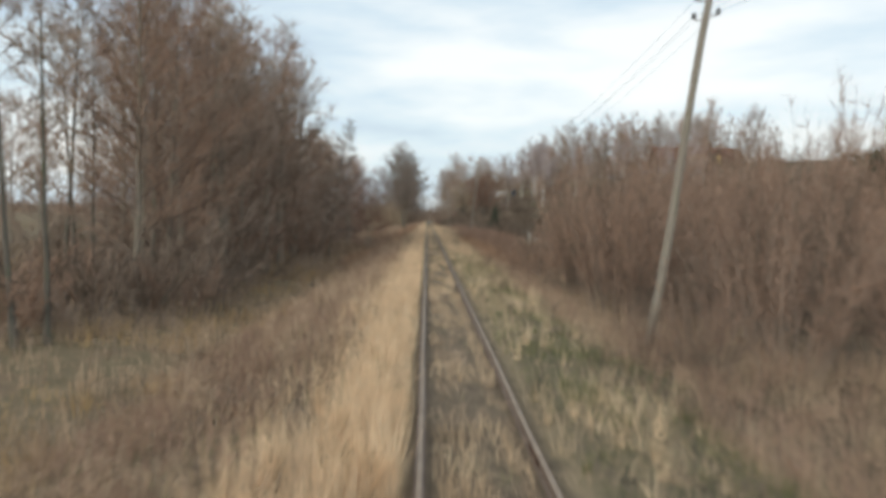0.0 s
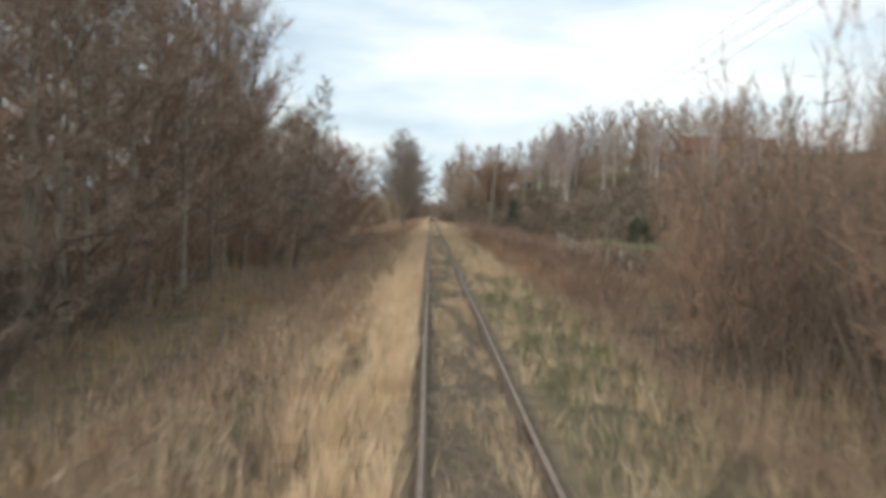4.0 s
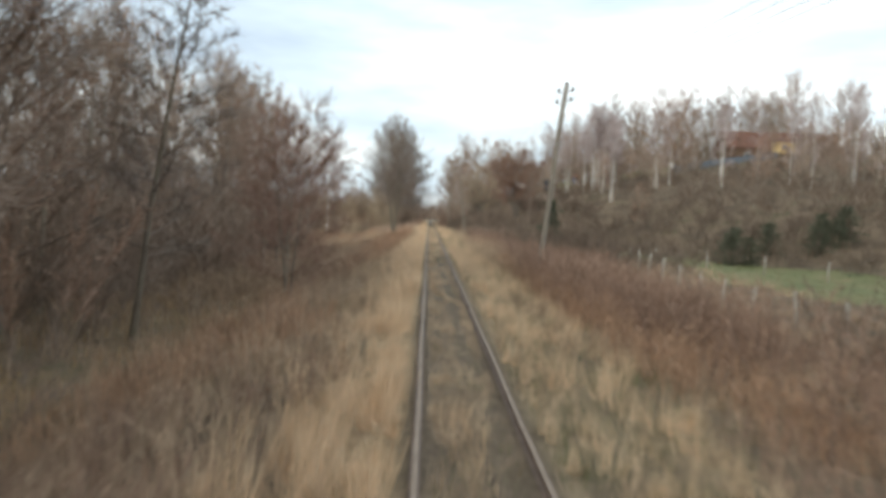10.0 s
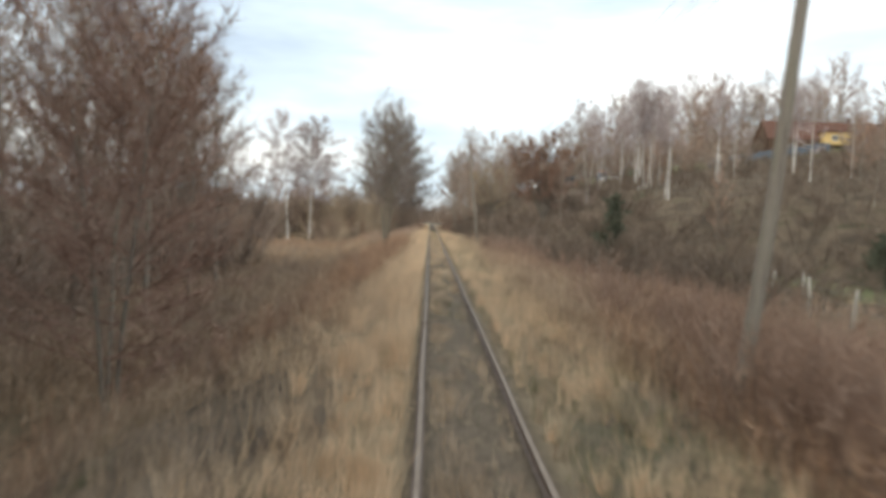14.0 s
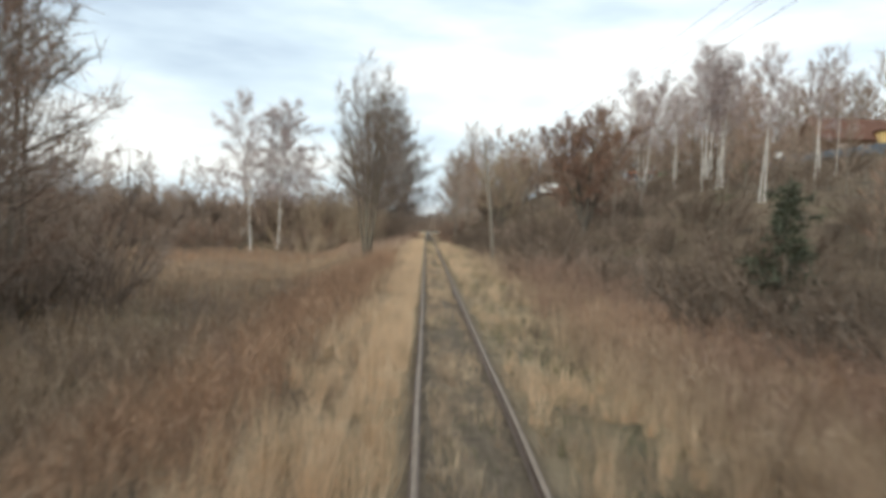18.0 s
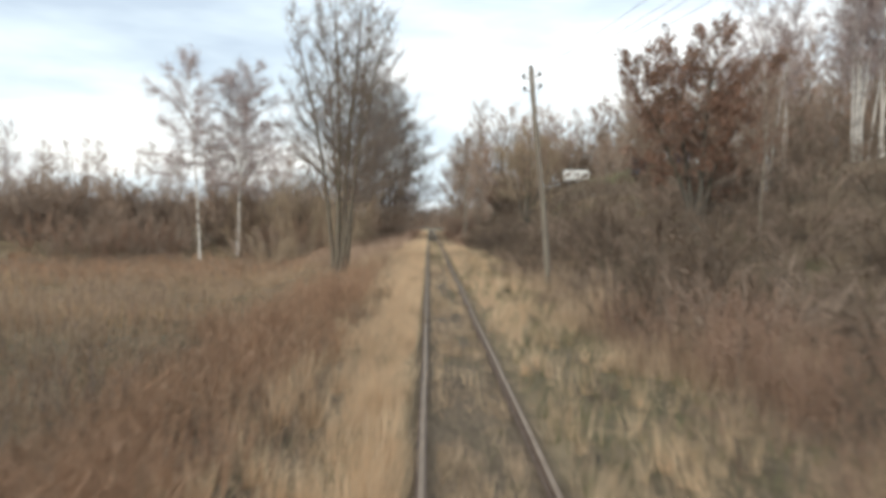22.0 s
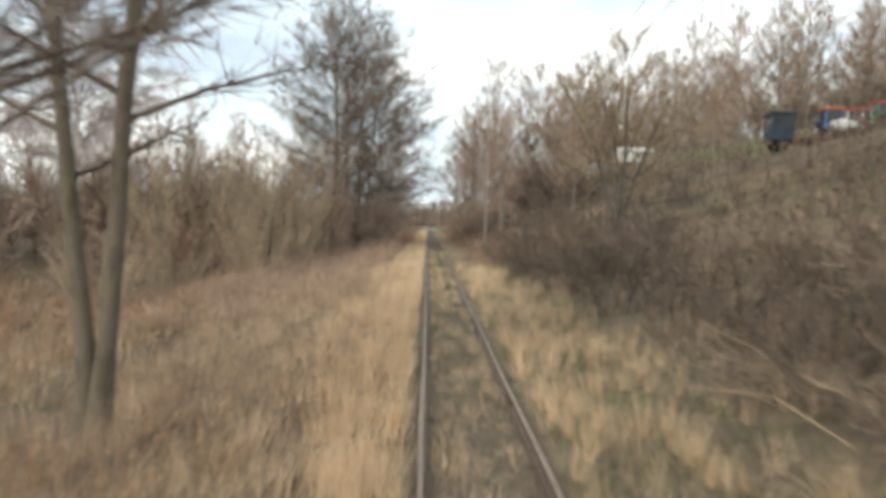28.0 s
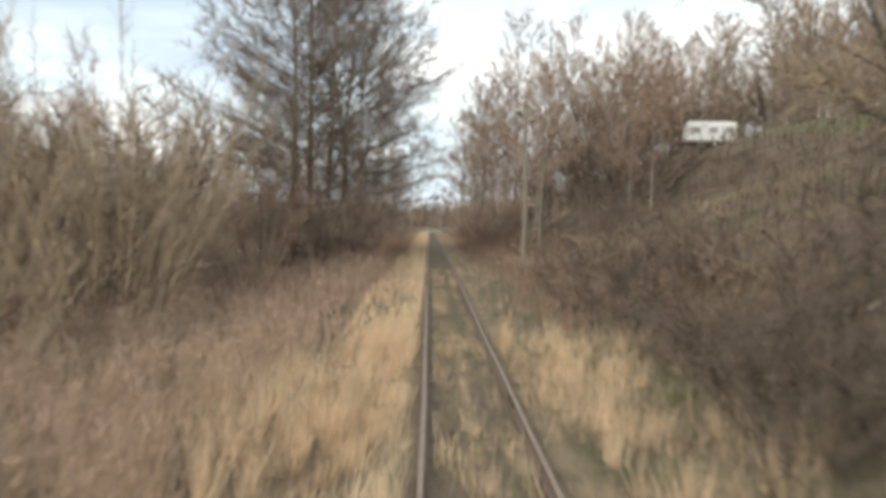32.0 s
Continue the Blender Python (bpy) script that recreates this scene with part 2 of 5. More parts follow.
def ground_z(x, y):
    """Height of the ground; rail tops lie at 0."""
    x, y = np.asarray(x, float), np.asarray(y, float)
    left = np.interp(y, [-60, 20, 130, 160, 190, 215, 260, 400], [-2.6, -3.0, -3.0, -2.6, -1.9, -1.2, -0.8, -0.7])
    right = np.interp(y, [-60, 45, 70, 130, 160, 180], [-1.7, -1.7, -1.0, -0.8, -0.5, -0.2])
    z = -0.17 - 0.12 * smooth((np.abs(x) - 1.3) / 1.2)
    z = z + (left + 0.29) * smooth((-x - 2.3) / 7.5) + (right + 0.29) * smooth((x - 2.3) / 5.5)
    z = z - 0.8 * smooth((-x - 14) / 30) * smooth((y - 100) / 40) * smooth((260 - y) / 60)
    z = z - 1.5 * smooth((-x - 10) / 7) * smooth((y - 165) / 25) * smooth((223 - y) / 12)
    s = np.minimum((x + y - 168) / 1.414, x - 3.4)
    high = np.interp(s, [0, 3, 10, 20, 30, 40, 50, 87, 150, 400], [0, 0.7, 3.9, 8.3, 11, 12.8, 14.5, 20, 24, 30])
    low = np.interp(s, [0, 3, 10, 20, 30, 40, 50, 87, 150, 400], [0, 0.7, 3.7, 7.4, 9.2, 10.4, 12.0, 20, 24, 30])
    w = smooth((y - 188) / 25)
    hill = (low * (1 - w) + high * w) * (1 + 0.2 * smooth((y - 236) / 28))
    hill = hill * (1 - 0.55 * smooth((y - 300) / 90))
    z = z + hill
    far = smooth((np.abs(x) - 3.0) / 4)
    z = z + 0.3 * smooth((np.abs(x) - 1.6) / 1.5) * (value_noise(x, y, 1.7, 15) - 0.5)
    z = z + far * (0.35 * (value_noise(x, y, 3.1, 5) - 0.5) + 0.5 * (value_noise(x, y, 9.0, 6) - 0.5))
    return z + 6 * smooth((y - 650) / 900) + 3 * smooth((np.abs(x) - 400) / 900)


def gz(x, y):
    return float(ground_z(x, y))


def mesh_of(name, verts, faces, mat, smooth_faces=False):
    """A mesh from an array of vertices and an array or list of faces."""
    me = bpy.data.meshes.new(name)
    verts = np.asarray(verts, np.float32)
    if isinstance(faces, np.ndarray):
        nv, nf = faces.shape[1], len(faces)
        me.vertices.add(len(verts))
        me.vertices.foreach_set("co", verts.ravel())
        me.loops.add(nf * nv)
        me.loops.foreach_set("vertex_index", faces.astype(np.int32).ravel())
        me.polygons.add(nf)
        me.polygons.foreach_set("loop_start", np.arange(0, nf * nv, nv, dtype=np.int32))
        me.update(calc_edges=True)
    else:
        me.from_pydata([tuple(v) for v in verts.tolist()], [], faces)
        me.update()
    if smooth_faces:
        me.polygons.foreach_set("use_smooth", [True] * len(me.polygons))
    me.materials.append(mat)
    return me


def part_of(name, me, parent, label=""):
    ob = new(name, me)
    ob.parent = parent
    return tagged(ob, label)


def part(name, bm, mat, parent, label=""):
    me = bpy.data.meshes.new(name)
    bm.to_mesh(me)
    bm.free()
    me.materials.append(mat)
    return part_of(name, me, parent, label)


def thing(name, m, label, category, group="", kind=""):
    ob = new(name)
    ob.empty_display_size = 0.2
    ob.matrix_world = m
    return tagged(ob, label, category, group, kind)


def box(bm, x, y, z, sx, sy, sz, bevel=0.0, rot=None):
    """A bevelled box with its centre at x, y, z."""
    r = bmesh.ops.create_cube(bm, size=1)
    vs = r["verts"]
    bmesh.ops.scale(bm, vec=(sx, sy, sz), verts=vs)
    if bevel:
        es = list({e for v in vs for e in v.link_edges})
        rb = bmesh.ops.bevel(bm, geom=es, offset=bevel, segments=1, affect="EDGES")
        vs = list({v for f in rb["faces"] for v in f.verts} | {v for v in vs if v.is_valid})
    if rot is not None:
        bmesh.ops.rotate(bm, verts=vs, cent=(0, 0, 0), matrix=rot)
    bmesh.ops.translate(bm, verts=vs, vec=(x, y, z))
    return vs


def boxed(x, y, z, sx, sy, sz, bevel=0.0, rot=None):
    bm = bmesh.new()
    box(bm, x, y, z, sx, sy, sz, bevel, rot)
    return bm


def tube(points, radii, sides, verts, faces, cap=False):
    """Adds a tapering tube along points to the lists, of quads."""
    pts = np.asarray(points, float)
    n0 = len(verts)
    way = np.gradient(pts, axis=0)
    way /= np.linalg.norm(way, axis=1, keepdims=True) + 1e-9
    ref = np.array([0.0, 0, 1]) if abs(way[0, 2]) < 0.8 else np.array([1.0, 0, 0])
    a = np.cross(way, ref)
    a /= np.linalg.norm(a, axis=1, keepdims=True) + 1e-9
    b = np.cross(way, a)
    for k in range(len(pts)):
        for i in range(sides):
            t = 2 * math.pi * i / sides
            verts.append(pts[k] + radii[k] * (math.cos(t) * a[k] + math.sin(t) * b[k]))
    for k in range(len(pts) - 1):
        for i in range(sides):
            j = (i + 1) % sides
            faces.append((n0 + k * sides + i, n0 + k * sides + j, n0 + (k + 1) * sides + j, n0 + (k + 1) * sides + i))
    if cap:
        faces.append(tuple(n0 + (len(pts) - 1) * sides + i for i in range(sides)))
        faces.append(tuple(n0 + i for i in reversed(range(sides))))


def slivers(base, way, length, width, rs):
    """Thin triangles from base points along ways: arrays of vertices and faces."""
    base, way = np.asarray(base), np.asarray(way)
    n = len(base)
    side = np.cross(way, rs.normal(size=(n, 3)))
    side /= np.linalg.norm(side, axis=1, keepdims=True) + 1e-9
    w = np.asarray(width)[:, None] * 0.5
    v = np.empty((n, 3, 3))
    v[:, 0], v[:, 1], v[:, 2] = base - side * w, base + side * w, base + way * np.asarray(length)[:, None]
    return v.reshape(-1, 3), np.arange(3 * n).reshape(-1, 3)

# ---- ground ----
gx = np.concatenate([[-2500, -1200, -600, -320, -200, -140], np.arange(-100, -40, 5), np.arange(-40, -12, 1.6), np.arange(-12, 12.01, 0.5),
                     np.arange(13.5, 40, 1.6), np.arange(42, 130, 5), [140, 200, 320, 600, 1200, 2500]])
gy = np.concatenate([[-400, -150, -60, -30, -15], np.arange(-8, 260, 1.4), np.arange(262, 420, 4), [440, 480, 540, 650, 800, 1100, 1600, 2600]])
GX, GY = np.meshgrid(gx, gy)
gv = np.stack([GX, GY, ground_z(GX, GY)], -1).reshape(-1, 3)
cols, rows_n = len(gx), len(gy)
qi = (np.arange(rows_n - 1)[:, None] * cols + np.arange(cols - 1)[None]).ravel()
gf = np.stack([qi, qi + 1, qi + 1 + cols, qi + cols], -1)
ground_me = mesh_of("ground", gv, gf, M_SOIL, True)
ground_me.materials.append(M_MEADOW)
cxs, cys = (gv[gf[:, 0]] + gv[gf[:, 2]])[:, :2].T / 2
which = np.zeros(len(gf), np.int32)
green = (cxs > 18.5 + 5 * value_noise(cxs, cys, 9, 3)) & (cys > 88 + 10 * value_noise(cxs, cys, 7, 4)) & (cys + 0.9 * cxs < 163) & (cxs < 70)
green |= (cxs > 28) & (cys > 235) & (cys < 330) & (cxs < 120)
which[green] = 1
ground_me.polygons.foreach_set("material_index", which)
tagged(new("ground", ground_me), "uneven brown ground with railway embankment, meadow and hillside", "ground", kind="structure")

# ---- track ----
TRACK_END = 395.0


def wobble(y, side):
    return 0.006 * math.sin(y * 0.31 + side) + 0.006 * math.sin(y * 0.83 + 2 * side), 0.012 * math.sin(y * 0.42 + side * 1.7)


track = thing("railway_track", pose(0, 0, 0), "overgrown single railway track with worn steel rails", "railway track")
for side in (-1, 1):
    half = [(0.07, -0.152), (0.07, -0.14), (0.012, -0.125), (0.009, -0.05), (0.036, -0.038), (0.036, -0.008), (0.026, 0.0)]
    prof = half + [(-a, b) for a, b in reversed(half)]
    ys = np.arange(-30, TRACK_END, 1.5)
    vs, fs = [], []
    for k, yy in enumerate(ys):
        ox, oz = wobble(yy, side)
        vs += [(side * 0.752 + ox + a, yy, oz + b) for a, b in prof]
    np_ = len(prof)
    for k in range(len(ys) - 1):
        fs += [(k * np_ + i, k * np_ + (i + 1) % np_, (k + 1) * np_ + (i + 1) % np_, (k + 1) * np_ + i) for i in range(np_)]
    me = mesh_of("rail", vs, fs, M_WEB)
    me.materials.append(M_RAIL)
    me.polygons.foreach_set("material_index", [1 if 5 <= (i % np_) <= 7 else 0 for i in range(len(fs))])
    me.update()
    rail = part_of("rail", me, track, "worn steel rail with rusty web")
    for yy in np.arange(7 + side * 2, 330, 25.0):
        ox, oz = wobble(yy, side)
        bm = boxed(side * 0.752 + ox - side * 0.03, yy, oz - 0.08, 0.03, 0.72, 0.08, 0.008)
        box(bm, side * 0.752 + ox + side * 0.03, yy, oz - 0.08, 0.03, 0.72, 0.08, 0.008)
        for q in (-0.27, -0.09, 0.09, 0.27):
            box(bm, side * 0.752 + ox, yy + q, oz - 0.08, 0.13, 0.028, 0.028)
        part("fishplate", bm, M_RUST, rail, "rusty bolted fishplate")

# pale concrete crossing slab far down the line
bm = boxed(0, 372, -0.06, 5.2, 3.0, 0.16, 0.02)
me = bpy.data.meshes.new("level_crossing")
bm.to_mesh(me)
bm.free()
me.materials.append(material("pale_concrete", [(0.5, 0.48, 0.44), (0.62, 0.6, 0.56)], 2.0, 0.9, 0.3))
tagged(new("level_crossing", me), "pale concrete slab crossing over the railway track", "level crossing", kind="structure")


# ---- trees and shrubs ----
def bezier_path(p0, way, length, bend, n, rs, jitter=0.06):
    """Points along a limb which starts along way and bends by the vector bend."""
    pts, d, p = [np.array(p0, float)], np.array(way, float), np.array(p0, float)
    for k in range(n):
        d = d + np.asarray(bend) / n + rs.normal(scale=jitter, size=3)
        d /= np.linalg.norm(d)
        p = p + d * length / n
        pts.append(p.copy())
    return np.array(pts)


def along(pts, t):
    k = np.clip(t, 0, 0.999) * (len(pts) - 1)
    i = k.astype(int)
    f = (k - i)[:, None]
    return pts[i] * (1 - f) + pts[i + 1] * f, pts[i + 1] - pts[i]


def make_tree(name, seed, height, stems, crown_base, spread, limbs, elev, bend, twigs, twig_len, mats, label, shape=0.9, droop=0.0,
              radius=0.16, twig_w=0.022, leaves=0, leaf_mat=None, leaf_size=0.1, subs=8, limb_len_min=0.5, limb_bits=None):
    """A tree with one or more stems. stems: rows of x, y, lean x, lean y, share of the height."""
    rs = np.random.RandomState(seed)
    root = thing(name, pose(0, 0, 0), label, "tree")
    lv, lf, tb, tw, tl, tww = [], [], [], [], [], []
    for sx, sy, ax, ay, share in stems:
        h = height * share
        zs = np.linspace(-0.3, h, 10)
        u = zs / h
        wob = rs.normal(scale=0.09 * radius / 0.16, size=(10, 2)).cumsum(0) * 0.6
        pts = np.stack([sx + ax * u * h * 0.5 + ax * u * u * h * 0.5 + wob[:, 0], sy + ay * u * h + wob[:, 1], zs], -1)
        r = radius * share * (1.02 - u) ** 0.85
        r[0] *= 1.5
        tv, tf = [], []
        tube(pts, np.maximum(r, 0.012), 7, tv, tf)
        part_of("trunk", mesh_of("trunk", tv, tf, mats[0], True), root)
        for k in range(limbs):
            q = ((k + rs.rand()) / limbs) ** 0.85
            f = crown_base + (0.985 - crown_base) * q
            az = k * 2.4 + rs.rand() * 1.2
            # the outline: widest low in the crown, closing to the top
            wide = (1 - q) ** shape * (0.45 + 0.55 * min(1, q * 4 + 0.3))
            ln = spread * max(wide, 0.08) * rs.uniform(0.6, 1.15) + limb_len_min
            el = radians(elev[0] + (elev[1] - elev[0]) * q + rs.uniform(-9, 9))
            way = np.array([math.cos(az) * math.cos(el), math.sin(az) * math.cos(el), math.sin(el)])
            p0, _ = along(pts, np.array([f]))
            bits = 3 if limb_bits is None else limb_bits
            path = bezier_path(p0[0], way, ln, (0, 0, bend), bits, rs)
            r0 = max(0.012, 0.5 * radius * share * (1.02 - f) * min(1.0, ln / 3 + 0.25))
            tube(path, np.linspace(r0, 0.006, bits + 1), 3, lv, lf)
            ns = max(5, int(2.3 * subs * min(1.3, ln / spread * 1.6)))
            st = rs.uniform(0.15, 1.0, ns)
            sp, sd = along(path, st)
            sd = sd / (np.linalg.norm(sd, axis=1, keepdims=True) + 1e-9)
            sw = sd + rs.normal(scale=0.55, size=(ns, 3)) + (0, 0, 0.15 - droop)
            sw /= np.linalg.norm(sw, axis=1, keepdims=True)
            sl = (0.28 * ln * (1.15 - st) + 0.35) * rs.uniform(0.7, 1.3, ns)
            tb.append(sp), tw.append(sw), tl.append(sl), tww.append(np.full(ns, twig_w * 1.25))
            nt = int(ns * twigs / 2.1)
            which_sub = rs.randint(0, ns, nt)
            tt = rs.rand(nt)
            bp = sp[which_sub] + sw[which_sub] * (sl[which_sub] * tt)[:, None]
            dw = sw[which_sub] + rs.normal(scale=0.6, size=(nt, 3)) + (0, 0, 0.12 - 1.6 * droop)
            dw /= np.linalg.norm(dw, axis=1, keepdims=True)
            tb.append(bp), tw.append(dw), tl.append(twig_len * rs.uniform(0.5, 1.3, nt)), tww.append(twig_w * rs.uniform(0.6, 1.1, nt))
    tb, tw, tl, tww = np.concatenate(tb), np.concatenate(tw), np.concatenate(tl), np.concatenate(tww)
    tagged(part_of("branchwork", mesh_of("branchwork", lv, lf, mats[1], True), root), kind="stuff")
    v, f = slivers(tb, tw, tl, tww, rs)
    part_of("crown", mesh_of("crown", v, f, mats[2]), root)
    if leaves:
        pick = rs.randint(0, len(tb), leaves)
        lb = tb[pick] + tw[pick] * (tl[pick] * rs.rand(leaves))[:, None] + rs.normal(scale=0.05, size=(leaves, 3))
        ldir = rs.normal(size=(leaves, 3)) + (0, 0, -0.5)
        ldir /= np.linalg.norm(ldir, axis=1, keepdims=True)
        v, f = slivers(lb, ldir, leaf_size * rs.uniform(0.7, 1.4, leaves), leaf_size * rs.uniform(0.5, 0.9, leaves), rs)
        part_of("foliage", mesh_of("foliage", v, f, leaf_mat), root, "clinging withered leaves")
    return root


def make_shrub(name, seed, height, width, stems, twigs, mats, label, arch=0.5, twig_len=0.5, category="shrub", stem_r=0.02, twig_w=0.014):
    rs = np.random.RandomState(seed)
    root = thing(name, pose(0, 0, 0), label, category)
    sv, sf, tb, tw, tl = [], [], [], [], []
    for k in range(stems):
        az, rad = rs.rand() * 6.283, math.sqrt(rs.rand()) * width * 0.28
        out = rs.uniform(0.05, 0.55) * width / height
        way = np.array([math.cos(az) * out, math.sin(az) * out, 1.0])
        way /= np.linalg.norm(way)
        ln = height * rs.uniform(0.55, 1.1)
        p0 = (math.cos(az) * rad, math.sin(az) * rad, -0.15)
        path = bezier_path(p0, way, ln, (math.cos(az) * arch * 0.6, math.sin(az) * arch * 0.6, -arch * 0.55), 2, rs, 0.08)
        tube(path, np.linspace(stem_r * rs.uniform(0.7, 1.3), 0.005, 3), 3, sv, sf)
        nt = twigs
        t = rs.uniform(0.15, 1.0, nt) ** 0.8
        bp, bd = along(path, t)
        bd = bd / np.linalg.norm(bd, axis=1, keepdims=True) + rs.normal(scale=0.5, size=(nt, 3)) + (0, 0, 0.1)
        bd /= np.linalg.norm(bd, axis=1, keepdims=True)
        bl = twig_len * rs.uniform(0.5, 1.5, nt) * (1.25 - 0.6 * t)
        tb.append(bp), tw.append(bd), tl.append(bl)
        half = nt // 2
        b2 = bp[:half] + bd[:half] * (bl[:half] * rs.uniform(0.3, 0.9, half))[:, None]
        d2 = bd[:half] + rs.normal(scale=0.6, size=(half, 3))
        d2 /= np.linalg.norm(d2, axis=1, keepdims=True)
        tb.append(b2), tw.append(d2), tl.append(bl[:half] * 0.7)
    tagged(part_of("branchwork", mesh_of("branchwork", sv, sf, mats[0]), root), kind="stuff")
    tb, tw, tl = np.concatenate(tb), np.concatenate(tw), np.concatenate(tl)
    v, f = slivers(tb, tw, tl, twig_w * rs.uniform(0.6, 1.3, len(tb)), rs)
    tagged(part_of("brushwood", mesh_of("brushwood", v, f, mats[1]), root), kind="stuff")
    return root


def make_spruce(name, seed, height, width, label, low=0.06, ragged=0.2, taper=0.85):
    rs = np.random.RandomState(seed)
    root = thing(name, pose(0, 0, 0), label, "tree")
    tv, tf = [], []
    zs = np.linspace(-0.2, height, 7)
    tube(np.stack([zs * 0, zs * 0, zs], -1), np.linspace(0.14, 0.015, 7), 6, tv, tf)
    part_of("trunk", mesh_of("trunk", tv, tf, M_BARK, True), root)
    lv, lf, tb, tw, tl = [], [], [], [], []
    for k in range(90):
        q = (k + rs.rand()) / 90
        az, z = k * 2.4 + rs.rand(), height * (low + (0.98 - low) * q)
        ln = width * (1 - q) ** taper * rs.uniform(0.9 - 2 * ragged, 0.9 + ragged) + 0.15
        path = bezier_path((0, 0, z), (math.cos(az), math.sin(az), 0.1 + 0.4 * q), ln, (0, 0, -0.25), 2, rs, 0.05)
        tube(path, np.linspace(0.03, 0.006, 3), 3, lv, lf)
        nt = int(20 + 24 * ln)
        bp, bd = along(path, rs.uniform(0.1, 1, nt))
        bd = bd / np.linalg.norm(bd, axis=1, keepdims=True) + rs.normal(scale=0.8, size=(nt, 3)) + (0, 0, -0.15)
        bd /= np.linalg.norm(bd, axis=1, keepdims=True)
        tb.append(bp), tw.append(bd), tl.append(0.4 * rs.uniform(0.5, 1.3, nt))
    tagged(part_of("branchwork", mesh_of("branchwork", lv, lf, M_LIMB), root), kind="stuff")
    tb, tw, tl = np.concatenate(tb), np.concatenate(tw), np.concatenate(tl)
    v, f = slivers(tb, tw, tl, np.full(len(tb), 0.075), rs)
    part_of("crown", mesh_of("crown", v, f, M_NEEDLE), root, "dark green needles")
    return root


class Stock:
    """Sets the first plant where it is first wanted, and copies of it after that."""

    def __init__(self, plants, size=1.0):
        self.plants, self.used, self.size = plants, set(), size

    def put(self, k, x, y, scale, turn, group="", lean=(0, 0), tall=1.0, sink=0.05, label=""):
        ob = self.plants[k % len(self.plants)]
        scale *= self.size
        m = Matrix.Translation((x, y, gz(x, y) - sink)) @ pose(0, 0, 0, lean[0], lean[1], turn) @ Matrix.Diagonal((scale, scale, scale * tall, 1))
        if ob.name in self.used:
            ob = copy_thing(ob, m @ Matrix.Diagonal([1 / v for v in ob.scale] + [1]))
        else:
            self.used.add(ob.name)
            ob.matrix_basis = m
        return tagged(ob, label, group=group)


ONE = [(0, 0, 0.01, 0, 1.0)]
alder = Stock([make_tree("alder_tree", 10 + k, 18, ONE if k else [(0, 0, 0.02, 0, 1.0), (0.5, 0.2, 0.05, 0.02, 0.85)], 0.12, 5.2, 34 if k else 20, (14, 50), 0.25,
                         20, 0.75, (M_BARK, M_LIMB, M_TWIG), "tall bare alder tree with dense brown twigs", subs=9, twig_w=0.023) for k in range(3)], 1.20)
wood = Stock([make_tree("bare_tree", 20 + k, 17, ONE, 0.14, 6.0, 34, (26, 62), 0.15, 14, 0.85, (M_BARK, M_LIMB, M_TWIGR if k == 1 else M_TWIG),
                        "leafless woodland tree with reddish-brown twigs" if k == 1 else "leafless woodland tree with grey-brown twigs", shape=0.45, subs=9, twig_w=0.023) for k in range(3)], 1.20)
spindly = Stock([make_tree("young_birch", 30 + k, 14, ONE, 0.2, 2.6, 18, (42, 68), -0.1, 6, 0.95, (M_BIRCH, M_LIMB, M_BTWIG if k else M_TWIG),
                           "slender leafless birch with a pale trunk", shape=0.55, radius=0.07, droop=0.05, subs=6, twig_w=0.04) for k in range(2)], 1.30)
far_wood = Stock([make_tree("bare_tree", 25 + k, 17, ONE, 0.14, 6.0, 26, (26, 62), 0.15, 7, 1.05, (M_BARK, M_LIMB, M_TWIGR if k == 1 else M_TWIG),
                            "leafless woodland tree with reddish-brown twigs" if k == 1 else "leafless woodland tree with grey-brown twigs", shape=0.45, subs=5, twig_w=0.062, limb_bits=2) for k in range(3)], 1.20)
rnd = random.Random(7)


def scatter(n, x0, x1, y0, y1, gap, ok=lambda x, y: True, seed=0):
    """Places at least gap apart inside a rectangle."""
    r, out = random.Random(seed), []
    for _ in range(n * 30):
        x, y = r.uniform(x0, x1), r.uniform(y0, y1)
        if ok(x, y) and all((x - a) ** 2 + (y - b) ** 2 > gap * gap for a, b in out):
            out.append((x, y))
            if len(out) == n:
                break
    return out


# the wood left of the line
rows_wood = [(-16.4 - 1.6 * rnd.random() - (1.5 if y > 100 else 0) - (4.5 if y > 138 else 0), y + rnd.uniform(-1, 1)) for y in np.arange(35, 147, 3.0)]
rows_wood += [(-22.5 - 4.5 * rnd.random(), y + rnd.uniform(-1.5, 1.5)) for y in np.arange(41, 150, 4.6)]
rows_wood += [(-32 - 9 * rnd.random(), y + rnd.uniform(-2, 2)) for y in np.arange(70, 152, 10)]
for k, (x, y) in enumerate(rows_wood):
    if abs(x + 13) < 4 and abs(y - 91) < 2.6 or x < -0.47 * (y - 3) or y < 76 and k % 4 == 1:
        continue
    kind = rnd.random()
    if 92 < y < 116 and x > -21:
        x -= 2.0
    s = rnd.uniform(0.9, 1.12) * (1.08 if y < 76 else 1.2 if y < 93 else (0.8 if x < -20 else 0.66) if y < 118 else 0.9) * (1.08 if x < -21 else 0.95)
    stock = far_wood if x < -21.5 else alder if kind < 0.45 else wood
    stock.put(rnd.randrange(3), x, y, s, rnd.uniform(0, 360), "trees of the lineside wood", (rnd.uniform(-3, 3), rnd.uniform(-3, 3)))
for k, (x, y) in enumerate(scatter(15, -23, -17.5, 52, 90, 2.6, seed=84)):
    far_wood.put(k, x, y, rnd.uniform(0.85, 1.1), rnd.uniform(0, 360), "trees of the lineside wood")
